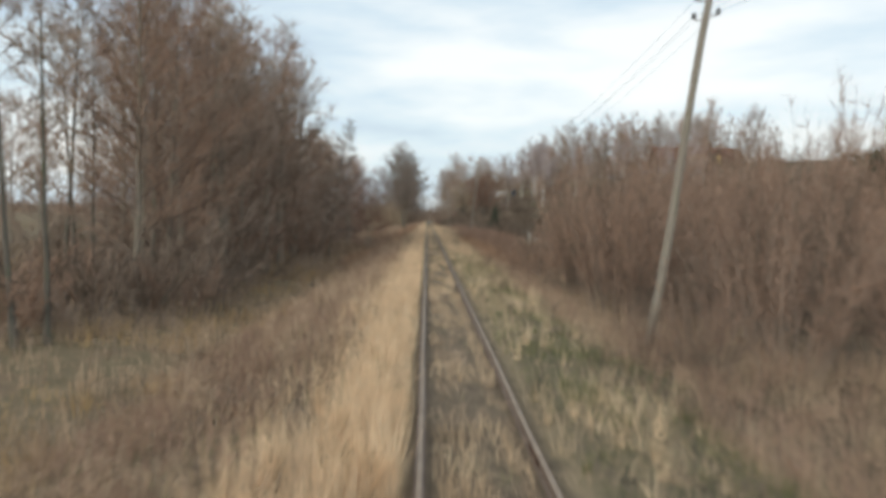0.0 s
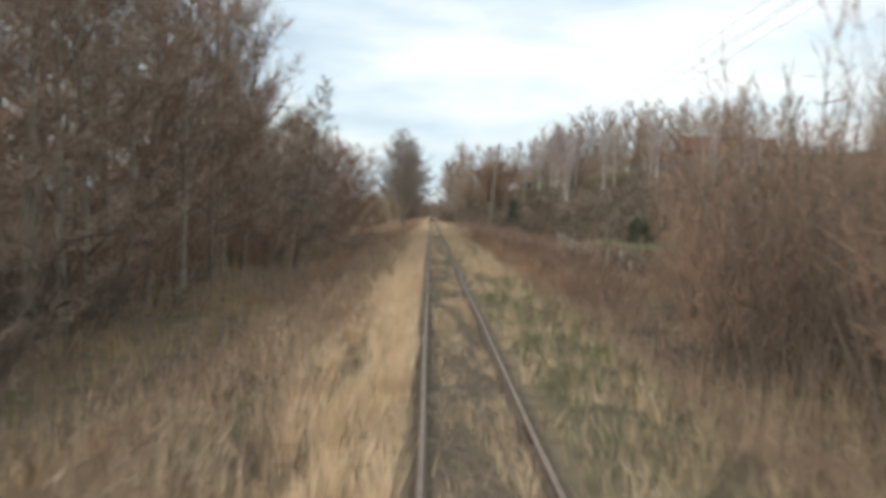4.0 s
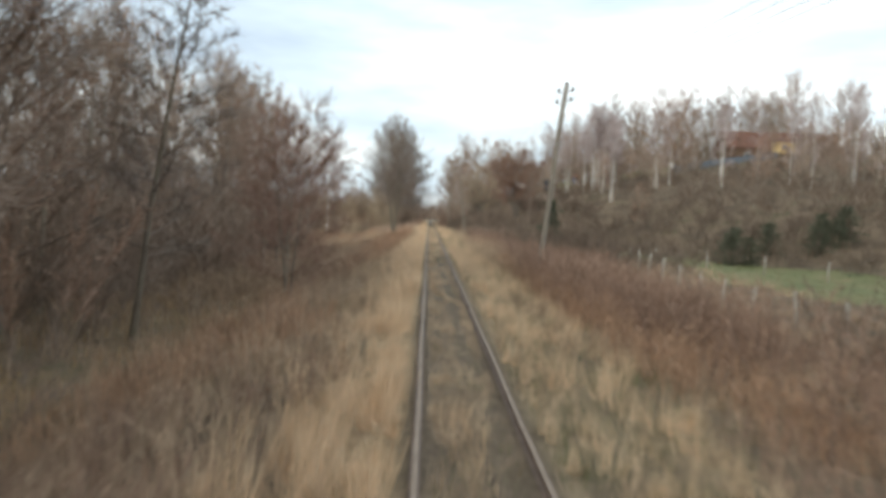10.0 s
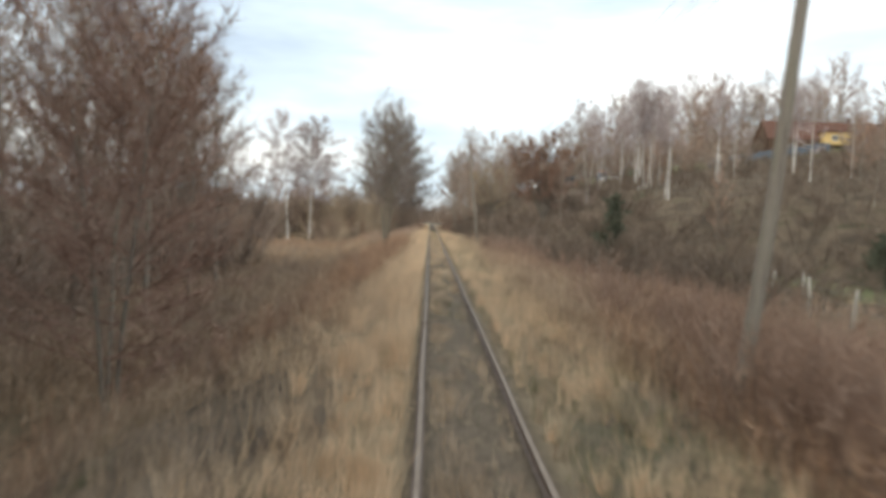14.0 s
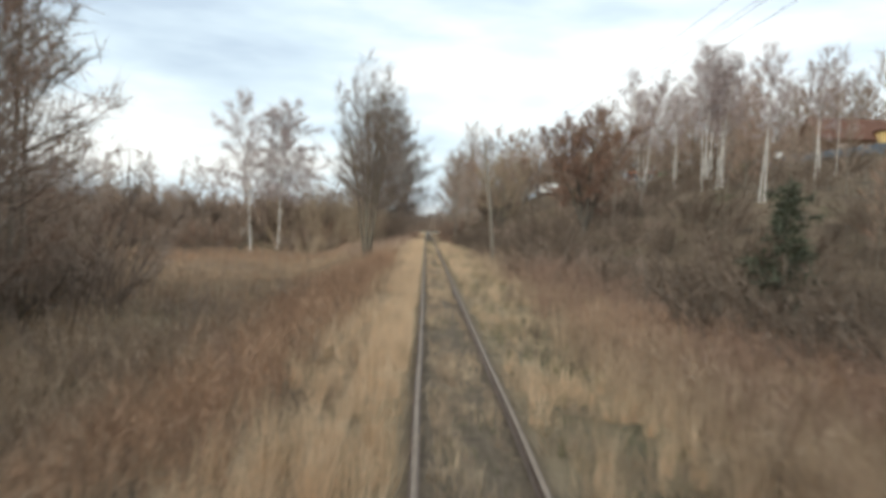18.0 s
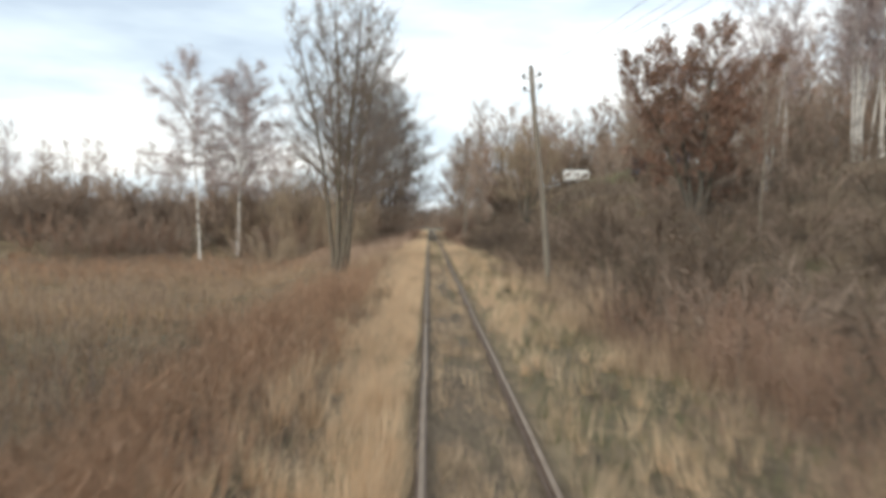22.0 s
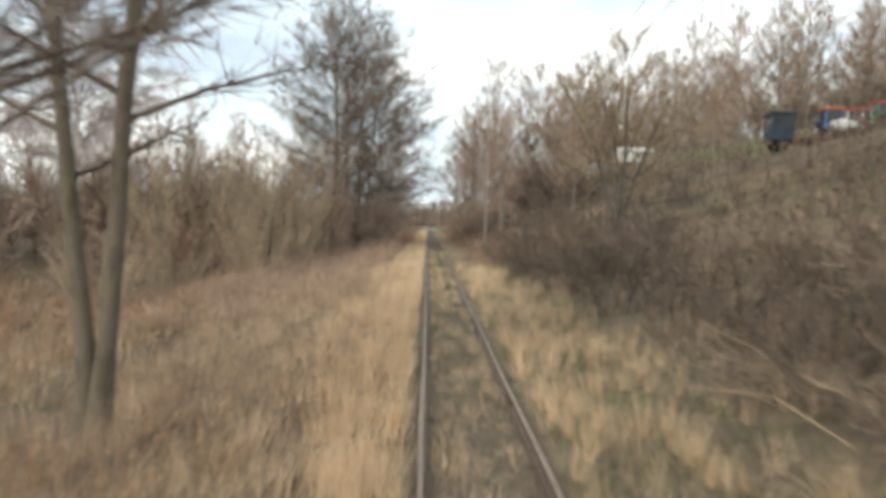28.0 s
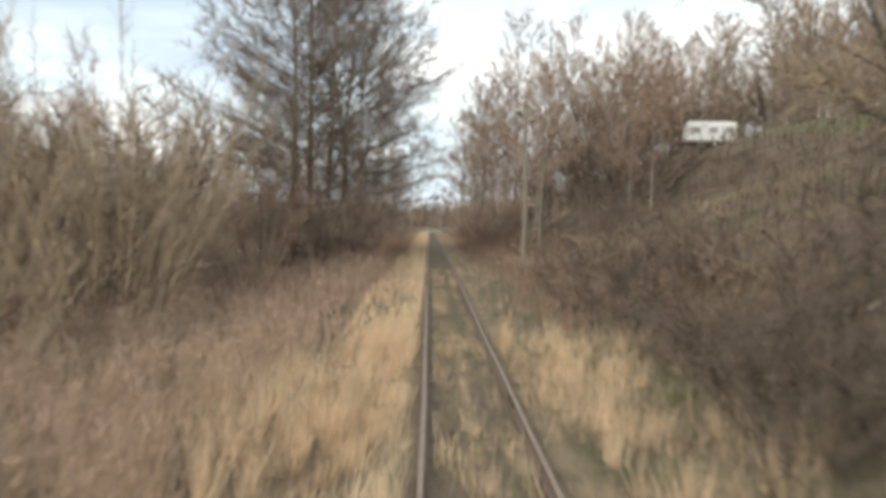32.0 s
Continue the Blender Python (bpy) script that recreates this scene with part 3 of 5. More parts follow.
for k, (x, y) in enumerate([(-14.2, 119), (-14.6, 126), (-15.0, 133)]):
    wood.put(1, x, y, 0.74, k * 90, "trees of the lineside wood")
for k, (x, y) in enumerate([(-21.5, 145.0), (-24.0, 140.0)]):
    alder.put(k, x, y, 1.02, 40 + k * 120, "trees of the lineside wood")
tall_alder = Stock([make_tree("tall_alder", 40 + k, 22, ONE, 0.5, 3.4, 24, (25, 55), 0.1, 10, 0.7, (M_DARKBARK, M_LIMB, M_TWIG),
                              "tall thin alder with a long bare trunk", shape=0.6, radius=0.17, subs=7, twig_w=0.04) for k in range(2)], 0.90)
for k, (x, y) in enumerate([(-22.4, 43.2), (-21.5, 44.4), (-23.4, 46.5), (-17.4, 29), (-16.6, 30)]):
    tall_alder.put(k, x, y, rnd.uniform(0.85, 1.05), k * 67, "trees of the lineside wood", (rnd.uniform(-2, 2), rnd.uniform(-3, 4)))
for k, (x, y) in enumerate(scatter(16, -95, -46, 90, 160, 6, lambda x, y: x > -0.6 * y, seed=4)):
    far_wood.put(k, x, y, rnd.uniform(0.9, 1.2), rnd.uniform(0, 360), "trees of the lineside wood")

# the slim leaning tree by the line
slim = make_tree("lone_alder", 51, 18.0, [(0, 0, 0.16, 0, 1.0)], 0.2, 4.4, 60, (4, 36), 0.15, 14, 0.5, (M_ALDER, M_BACKLIT, M_BACKLIT),
                 "slim leaning bare alder with a thin open crown", shape=0.8, radius=0.15, subs=9, twig_w=0.03)
slim.matrix_basis = Matrix.Translation((-13.4, 91.5, gz(-13.4, 91.5)))

# two pale birches in the marsh
for k, (x, y, h, ax) in enumerate([(-26.3, 214, 22.5, -0.09), (-23.0, 217, 22, 0.03)]):
    b = make_tree("birch_tree", 60 + k, h, [(0, 0, ax, 0, 1.0)] if k == 0 else [(0, 0, 0.05, 0, 1.0), (0.2, 0, -0.04, 0.02, 0.9)], 0.34, 7.6, 36, (34, 66), -0.6, 16, 1.0,
                  (M_BIRCH, M_LIMB, M_BTWIG), "tall leafless birch with white trunk and drooping pale twigs", shape=0.45, droop=0.28, radius=0.15, twig_w=0.033, subs=14)
    b.matrix_basis = Matrix.Translation((x, y, gz(x, y)))

# alder clumps by the line
for seed, x, y, h, stems in [(71, -6.5, 179.9, 21.0, [(0, 0, -0.03, 0, 1.0), (-0.22, 0.2, -0.17, 0.02, 0.86), (0.22, 0.1, 0.06, 0.02, 0.95), (0.08, -0.2, 0.15, -0.01, 0.82)]),
                              (73, -7.0, 184.9, 20.5, [(0, 0, -0.12, 0, 0.95), (0.16, 0.08, 0.07, 0.02, 1.0)])]:
    c1 = make_tree("alder_clump", seed, h, stems, 0.27, 5.6, 30, (28, 58), 0.15, 12, 0.7, (M_ALDER, M_BACKLIT, M_BACKLIT),
                   "clump of tall forking alder trunks beside the track", shape=0.85, radius=0.195, subs=9, twig_w=0.026)
    c1.matrix_basis = Matrix.Translation((x, y, gz(x, y)))
c2 = make_tree("alder_clump", 72, 29.5, [(0, 0, -0.01, 0, 1.0), (1.2, 0.8, 0.02, 0, 0.9), (-1.2, 0.6, -0.03, 0, 0.94), (2.2, 1.5, 0.03, 0, 0.82), (-0.5, -1.1, -0.04, 0, 0.86), (3.2, 3.6, 0.03, 0, 0.72)],
               0.13, 13.2, 66, (6, 48), 0.15, 16, 1.0, (M_ALDER, M_BACKLIT, M_BACKLIT), "tall dense clump of bare alders beside the track", shape=0.62, radius=0.24, subs=11, twig_w=0.032)
c2.matrix_basis = Matrix.Translation((-9.9, 252, gz(-9.9, 252)))
for k, (x, y, s) in enumerate([(-6.5, 272, 0.95), (-7.5, 292, 0.9), (-7.0, 318, 0.85), (-7.5, 345, 0.8), (-13, 283, 1.0), (-14, 310, 0.9), (-14.8, 254, 0.82)]):
    alder.put(k, x, y, s, k * 77, "alders along the line")
# grove and woods behind the marsh
for k, (x, y) in enumerate(scatter(64, -120, -26, 238, 290, 3.0, seed=8)):
    spindly.put(k, x, y, rnd.uniform(0.75, 1.0), rnd.uniform(0, 360), "slender trees behind the marsh")
for k, (x, y) in enumerate(scatter(7, -34, -17, 232, 250, 4.0, seed=9)):
    far_wood.put(1, x, y, rnd.uniform(0.42, 0.58), rnd.uniform(0, 360), "trees behind the birches")

# right hillside
def to_house(x, y):
    """How far a place lies from the ways between the line and the farmhouse."""
    return min(abs(x - 94 * (y - a) / (264 - a)) for a in (75, 90, 105, 122))


def to_van(x, y):
    return min(abs(x - 27 * (y - a) / (267 - a)) for a in (150, 170, 185, 200)) if y < 268 else 99


def to_birch(x, y):
    """How far a place lies from the ways between the line and the white birches."""
    return min(abs(x - 24.5 * (y - a) / (179 - a)) for a in (60, 85, 110, 130)) if y < 181 else 99


def clear_view(x, y):
    return not (to_house(x, y) < 9 and y < 270) and not ((y - 172) * 0.45 - 3 < x < (y - 160) * 0.62 + 3 and y < 232) and not (18 < x < 62 and 212 < y < 270) and not (to_van(x, y) < 4 and y > 200) and (x + y - 168) > 12 and x > 9


for k, (x, y) in enumerate(scatter(88, 12, 125, 186, 345, 4.2, clear_view, 11)):
    far_wood.put(rnd.randrange(3), x, y, rnd.uniform(0.66, 0.92) * (1.4 if y > 270 and x > 40 else 0.42 if y < 240 and x > 24 else 0.55 if y < 268 and x > 24 else 1.15 if y > 262 else 0.85), rnd.uniform(0, 360), "trees of the hillside wood")
for k, (x, y) in enumerate(scatter(44, 12, 70, 150, 206, 3.0, lambda x, y: 176 < (x + y) < 268 and x > 14 + max(0, y - 175) * 0.6 and to_birch(x, y) > 2.5 and (to_house(x, y) > 2.5 or x + y < 186), 12)):
    far_wood.put(rnd.randrange(3), x, y, rnd.uniform(0.25, 0.38), rnd.uniform(0, 360), "young trees on the slope")
for k, (x, y) in enumerate(scatter(46, 13, 60, 196, 262, 3.2, lambda x, y: x + y > 218 and to_house(x, y) > 3 and to_van(x, y) > 3 and (x < 0.40 * (y - 168) or x > 0.72 * (y - 165)), 81)):
    far_wood.put(rnd.randrange(3), x, y, rnd.uniform(0.42, 0.6) * (0.65 if x > 20 else 1), rnd.uniform(0, 360), "trees of the hillside wood")
for k, (x, y) in enumerate(scatter(40, 50, 135, 268, 330, 4.0, lambda x, y: not (80 < x < 120 and y < 278), 82)):
    far_wood.put(rnd.randrange(3), x, y, rnd.uniform(0.85, 1.15), rnd.uniform(0, 360), "trees of the hillside wood")
for k, (x, y) in enumerate(scatter(24, 14, 66, 271, 302, 3.2, lambda x, y: to_van(x, y) > 2, 93)):
    far_wood.put(rnd.randrange(3), x, y, rnd.uniform(0.55, 0.78), rnd.uniform(0, 360), "trees of the hillside wood")
for k, (x, y) in enumerate(scatter(16, 5.5, 15, 262, 385, 4.5, seed=13)):
    far_wood.put(k, x, y, rnd.uniform(0.95, 1.25), rnd.uniform(0, 360), "bare trees along the cutting")
white_birch = Stock([make_tree("birch_tree", 80 + k, 13.5, [(0, 0, (-0.1, 0.05, 0.08)[k], 0, 1.0), (0.3, 0.2, (0.12, -0.12, -0.06)[k], 0, 0.9)], 0.42, 2.6, 18, (45, 66), -0.35, 8, 0.8,
                               (M_BIRCH, M_LIMB, M_BTWIG), "leafless white-barked birch on the slope", shape=0.5, droop=0.2, radius=0.085, subs=7, twig_w=0.03) for k in range(3)])
for k, (x, y, s) in enumerate([(19, 175.3, 0.95), (26.6, 166.5, 0.95), (27.2, 180, 1.05), (28.0, 181, 1.1), (26.4, 179.2, 1.0), (28.6, 179.5, 1.05), (31, 187, 0.95), (33, 190, 0.9), (27.5, 190, 0.9), (25, 193, 0.95), (36, 176, 0.9), (50, 184, 0.95)]):
    white_birch.put(k, x, y, s, k * 101, "white birches on the slope")
oak = make_tree("oak_tree", 91, 10.0, [(0, 0, 0.05, 0, 1.0), (0.06, 0.05, 0.4, 0, 0.84), (-0.06, 0, -0.45, 0.03, 0.8), (0, 0.08, -0.16, 0.1, 0.92)], 0.22, 3.5, 22, (14, 54), 0.15, 11, 0.5, (M_DARKBARK, M_LIMB, M_TWIG),
                "small oak keeping its rusty withered leaves", shape=0.45, radius=0.17, leaves=19000, leaf_mat=M_OAKLEAF, leaf_size=0.13, subs=8, twig_w=0.026)
oak.matrix_basis = Matrix.Translation((12.8, 169.5, gz(12.8, 169.5)))
spread_tree = make_tree("spreading_tree", 95, 10.5, [(0, 0, -0.42, 0, 0.8), (0.1, 0, 0.36, 0.05, 0.85), (0, 0.1, 0.04, -0.08, 1.0), (0.05, 0, -0.16, 0.1, 0.92)], 0.24, 4.2, 15, (24, 58), 0.1, 12, 0.6,
                        (M_DARKBARK, M_DARKBARK, M_TWIGO), "low spreading bare tree on the bank", shape=0.35, radius=0.15, subs=9, twig_w=0.035)
spread_tree.matrix_basis = Matrix.Translation((10.0, 212, gz(10, 212)))
for k, (x, y, s) in enumerate([(6.8, 246, 0.62), (8, 256, 0.7)]):
    wood.put(k, x, y, s, k * 83, "trees of the hillside wood")

for k, (x, y) in enumerate(scatter(11, 36, 64, 150, 182, 3.2, lambda x, y: 204 < x + y < 236 and to_house(x, y) > 1.6, 86)):
    spindly.put(1, x, y, rnd.uniform(0.62, 0.82), rnd.uniform(0, 360), "white birches on the slope")

spruce = Stock([make_spruce("spruce_tree", 100, 4.6, 2.4, "dark green spruce at the meadow's edge", 0.02, 0.42, 0.5)])
for k, (x, y) in enumerate([(30.5, 133), (31.6, 134.4), (32.6, 133.2), (36.5, 137), (40.2, 134), (41.4, 135.4), (33, 57), (36.5, 58), (42.6, 134.6), (44.0, 135.6)]):
    spruce.put(0, x, y, (0.9, 1.05, 0.8, 1.0)[k % 4] * (2.35 if k in (6, 7) else 0.8), k * 53, "dark spruces")
ivy = make_spruce("dark_conifer", 103, 6.0, 1.6, "dark bushy conifer in the lineside scrub", 0.1, 0.4, 0.4)
ivy.matrix_basis = Matrix.Translation((12.1, 134.2, gz(12.1, 134.2)))

# shrubs
brush = Stock([make_shrub("bare_shrub", 110 + k, 3.0, 3.4, 22, 24, (M_LIMB, M_TWIG), "dense leafless shrub with grey-brown twigs", 0.5 + 0.2 * k, 0.6, twig_w=0.022) for k in range(3)], 0.87)
deep = Stock([make_shrub("undergrowth_shrub", 115 + k, 5.0, 5.0, 16, 54, (M_LIMB, (M_TWIG, M_TWIGR, M_TWIG)[k]), "tall dense leafless shrub forming woodland undergrowth", 0.4, 1.0, "shrub", 0.028, 0.036) for k in range(3)], 1.10)
scrub = Stock([make_shrub("scrub_bush", 145 + k, 5.0, 5.2, 9, 52, (M_LIMB, M_TWIG), "dense leafless bush at the edge of the wood", 0.4, 1.2, "shrub", 0.035, 0.06) for k in range(3)], 1.20)
slope_scrub = Stock([make_shrub("slope_bush", 151 + k, 5.0, 5.2, 9, 50, (M_LIMB, M_TWIGD), "dense brown bush on the hillside", 0.4, 1.2, "shrub", 0.035, 0.06) for k in range(2)], 1.20)
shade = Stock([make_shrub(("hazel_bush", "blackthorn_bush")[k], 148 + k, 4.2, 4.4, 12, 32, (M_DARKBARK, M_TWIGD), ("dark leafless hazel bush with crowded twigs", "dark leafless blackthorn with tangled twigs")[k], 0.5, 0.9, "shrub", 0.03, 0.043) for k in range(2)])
redbrush = Stock([make_shrub("sapling_thicket", 120 + k, 7.0, 4.6, 28, 44, (M_LIMB, (M_TWIGR, M_TWIGD)[k]), "thicket of tall russet saplings", 0.15, 0.9, "thicket", 0.026, 0.023) for k in range(2)], 0.93)
willow = Stock([make_shrub("willow_shrub", 130 + k, 6.5, 5.8, 34, 96, (M_TWIGO, M_TWIGO), "bushy leafless willow with olive-brown twigs", 0.22, 0.6, "shrub", 0.016, 0.014) for k in range(2)], 1.10)
low_red = Stock([make_shrub("russet_bush", 126 + k, 2.3, 1.9, 14, 23, (M_LIMB, M_TWIGR), "low russet bush of thin upright stems", 0.25, 0.5, "shrub", 0.012, 0.016) for k in range(2)], 0.90)
tussock = Stock([make_shrub("dark_tussock", 128 + k, 0.9, 1.4, 20, 16, (M_DARKBARK, M_LIMB), "low dark bramble clump in the grass", 0.9, 0.3, "shrub", 0.008, 0.012) for k in range(2)], 0.85)
arching = Stock([make_shrub("bramble_shrub", 140 + k, 2.6, 3.6, 34, 24, (M_TWIGO, M_TWIG), "tangle of arching bare stems on the bank", 1.3, 0.55, twig_w=0.018) for k in range(2)], 0.80)


def spread(stock, places, s0, s1, group, tall=(0.9, 1.15)):
    for k, (x, y) in enumerate(places):
        stock.put(rnd.randrange(3), x, y, rnd.uniform(s0, s1), rnd.uniform(0, 360), group, tall=rnd.uniform(*tall))


spread(redbrush, scatter(22, 7.2, 26, 9, 31, 2.1, lambda x, y: x > 7.6 + max(0, 24 - y) * 0.3, 21), 0.74, 0.98, "saplings right of the line", (0.92, 1.12))
spread(redbrush, scatter(44, 7.2, 26, 31, 57, 2.1, lambda x, y: x > 7.6 + max(0, y - 42) * 0.25, 77), 1.0, 1.22, "saplings right of the line", (1.02, 1.28))
for k, (x, y, s) in enumerate([(5.3, 18.6, 0.34), (6.6, 18.0, 0.4), (7.4, 20.6, 0.45), (5.6, 20.6, 0.32)]):
    redbrush.put(k, x, y, s, k * 73, "saplings right of the line")
spread(redbrush, scatter(16, 24, 48, 26, 58, 3.6, seed=22), 1.5, 1.9, "saplings right of the line", (1.0, 1.25))
spread(deep, scatter(66, -36, -12.5, 30, 154, 2.8, lambda x, y: x < -13.2 - (2 if y > 100 else 0), 23), 0.8, 1.35, "undergrowth of the wood")
spread(deep, scatter(10, -25, -17, 66, 118, 3.0, seed=85), 1.3, 1.7, "undergrowth of the wood", (1.0, 1.3))
spread(deep, scatter(8, -21, -14, 32, 48, 2.2, seed=94), 0.6, 0.9, "undergrowth of the wood")
spread(brush, scatter(30, -17, -7.5, 106, 150, 2.2, seed=90), 0.5, 0.85, "brush beside the marsh")
spread(brush, scatter(22, -16, -10.5, 24, 150, 3.4, seed=34), 0.6, 1.0, "undergrowth of the wood")
spread(scrub, scatter(60, -70, -13, 220, 242, 2.6, lambda x, y: x > -0.62 * (y - 80), 24), 1.15, 1.6, "thicket behind the marsh")
spread(brush, scatter(34, 7.5, 20, 138, 186, 2.4, lambda x, y: (x + y - 168) > -12, 25), 0.8, 1.3, "scrub on the slope")
spread(slope_scrub, scatter(90, 10, 72, 104, 204, 3.0, lambda x, y: 167 < (x + y) < 262 and x > 10 + max(0, y - 175) * 0.5, 36), 0.38, 0.68, "scrub on the slope")
spread(slope_scrub, scatter(60, 12, 110, 205, 320, 4.5, clear_view, 38), 0.8, 1.3, "undergrowth of the hillside wood")
spread(arching, scatter(34, 5.6, 11, 162, 240, 1.9, lambda x, y: y < 190 or x > 7.5 or y > 215, 26), 0.7, 1.05, "brambles on the bank")
spread(shade, scatter(64, 5.8, 22, 180, 262, 2.2, lambda x, y: x > 6.0 + max(0, 195 - y) * 0.12, 27), 0.3, 0.55, "scrub on the bank")
spread(deep, scatter(16, 4.8, 11, 262, 360, 4.0, seed=28), 0.6, 0.9, "scrub on the bank")
spread(willow, scatter(11, -24, -9, 211, 245, 3.6, lambda x, y: x < -9.5 or y > 230, 29), 1.1, 1.5, "willows left of the line")
spread(deep, scatter(24, -17, -4.8, 226, 345, 3.4, seed=30), 0.5, 0.8, "undergrowth along the line")
spread(scrub, scatter(20, 62, 130, 120, 245, 7, lambda x, y: to_house(x, y) > 12, 33), 0.6, 1.0, "scrub on the slope")
spread(scrub, scatter(20, -70, 70, 430, 500, 7, seed=32), 1.8, 2.4, "far wood at the end of the line")
spread(low_red, scatter(30, 5.6, 11, 80, 118, 1.4, lambda x, y: x > 6 or y < 100, 39), 0.8, 1.15, "russet bushes beside the meadow")
for k, (x, y) in enumerate([(4.6, 96.4), (5.4, 96.2), (6.1, 96.7), (5.0, 95.2), (6.4, 95.4), (4.3, 95.5), (5.7, 94.6)]):
    low_red.put(k, x, y, 1.15, k * 67, "russet bushes beside the meadow")
spread(low_red, scatter(34, 6.0, 13, 50, 80, 1.5, seed=40), 0.85, 1.3, "russet bushes beside the meadow")
spread(low_red, scatter(30, -9.5, -4.0, 60, 130, 2.0, seed=41), 0.5, 0.8, "russet bushes on the left bank")
spread(tussock, scatter(34, -5.2, -2.7, 8, 212, 3.0, seed=42), 0.7, 1.1, "bramble clumps in the verge")
spread(tussock, scatter(40, 2.9, 5.6, 8, 212, 2.5, seed=43), 0.7, 1.2, "bramble clumps in the verge")
spread(willow, scatter(14, -24, -8.5, 207, 240, 3.0, lambda x, y: (x < -9.5 or y > 226) and (x > -19 or y > 219), 44), 0.5, 0.8, "undergrowth left of the line")

spread(shade, scatter(26, 8.6, 24, 112, 150, 2.3, lambda x, y: x > 9.2 and x + y < 172 and (x > 15 or y > 116) and abs(x - 12.1) + abs(y - 134.2) > 1.6 and not (20 < x and y < 124), 61), 0.4, 0.75, "dark bushes below the slope")
spread(shade, scatter(40, 8.6, 21, 56, 88, 1.9, lambda x, y: abs(x - 11.6 - 0.092 * (y - 70)) > 0.7, 62), 0.36, 0.58, "dark bushes beside the fence")
spread(redbrush, scatter(9, 10, 17, 50, 60, 2.0, seed=72), 0.5, 0.68, "saplings right of the line")
spread(shade, scatter(34, 16, 60, 118, 168, 3.4, lambda x, y: 160 < x + y < 186, 63), 0.55, 0.9, "dark bushes at the meadow's edge")
for k, (x, y, s) in enumerate([(-3.9, 61.6, 1.5), (-3.5, 63.0, 1.4), (-4.4, 62.6, 1.6), (-4.0, 102, 1.3), (-3.6, 104, 1.2), (3.7, 21, 1.2), (4.4, 51, 1.3)]):
    tussock.put(k, x, y, s, k * 61, "bramble clumps in the verge")

spread(scrub, scatter(34, 16, 120, 272, 304, 3.6, lambda x, y: not (x > 78 and y < 285), 64), 1.3, 1.9, "brush under the hilltop wood")
spread(deep, scatter(9, -14, -6.2, 246, 257, 1.9, seed=65), 0.9, 1.4, "undergrowth along the line")

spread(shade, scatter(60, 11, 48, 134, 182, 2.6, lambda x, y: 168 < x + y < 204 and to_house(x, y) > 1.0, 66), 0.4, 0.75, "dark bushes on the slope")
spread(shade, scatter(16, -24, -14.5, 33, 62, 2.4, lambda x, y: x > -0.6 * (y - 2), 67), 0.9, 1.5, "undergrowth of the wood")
spread(low_red, scatter(20, 4.6, 9.5, 138, 158, 1.2, seed=68), 0.75, 1.1, "russet bushes on the right bank")
for k, (x, y, s) in enumerate([(-17.6, 42.5, 0.85), (-19.5, 48.5, 0.95)]):
    wood.put(k, x, y, s, k * 71, "trees of the lineside wood")

spread(shade, scatter(16, 9.2, 15.5, 126, 138, 1.4, lambda x, y: abs(x - 12.1) + abs(y - 134.2) > 1.2, 69), 0.7, 1.05, "dark bushes below the slope")
spread(shade, scatter(16, 5.2, 9.5, 86, 108, 1.6, lambda x, y: abs(x - 5.2) + abs(y - 97.9) > 1.5, 70), 0.22, 0.36, "dark bushes by the telegraph pole")

spread(deep, scatter(20, -46, -14, 214.5, 219.5, 2.0, lambda x, y: abs(x + 26.3) > 1.6 and abs(x + 23) > 1.6, 73), 0.6, 0.95, "thicket behind the marsh")
spread(brush, scatter(26, -48, -12, 208, 216, 1.8, lambda x, y: abs(x + 26.3) > 1.6 and abs(x + 23) > 1.6, 88), 0.5, 0.9, "thicket behind the marsh")
spread(shade, scatter(46, 5.0, 10.5, 147, 194, 1.35, seed=74), 0.4, 0.7, "scrub on the bank")
spread(shade, scatter(12, 5.6, 9.5, 143, 157, 1.4, seed=89), 0.35, 0.55, "scrub on the bank")
spread(shade, scatter(20, 8.4, 15, 114, 134, 1.5, seed=87), 0.55, 0.9, "dark bushes below the slope")
for k, (x, y, s) in enumerate([(4.3, 175.4, 0.55), (4.8, 177.6, 0.6), (4.2, 179.6, 0.5), (5.0, 173.6, 0.6)]):
    arching.put(k, x, y, s, k * 97, "brambles on the bank")

stalks = Stock([make_shrub("dead_stalks", 150 + k, 2.6, 3.0, 11, 5, (M_PALE, M_PALE), "arching bleached dead stalks on the bank", 1.5, 0.5, "weeds", 0.012, 0.014) for k in range(2)])
for k, (x, y, s) in enumerate([(5.2, 177.5, 0.9), (5.7, 180.5, 1.0), (5.4, 174.0, 0.8), (6.2, 184, 0.9), (5.0, 170.5, 0.7)]):
    stalks.put(k, x, y, s, k * 83, "dead stalks on the bank")

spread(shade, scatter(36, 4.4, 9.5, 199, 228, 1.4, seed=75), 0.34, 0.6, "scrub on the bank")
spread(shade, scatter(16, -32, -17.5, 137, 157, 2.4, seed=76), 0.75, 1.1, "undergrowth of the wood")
for k, (x, y, s) in enumerate([(-12.5, 249, 0.55), (-8, 257, 0.6), (-14.2, 257, 0.55), (-6.6, 263, 0.55)]):
    alder.put(k, x, y, s, k * 51, "alders along the line")

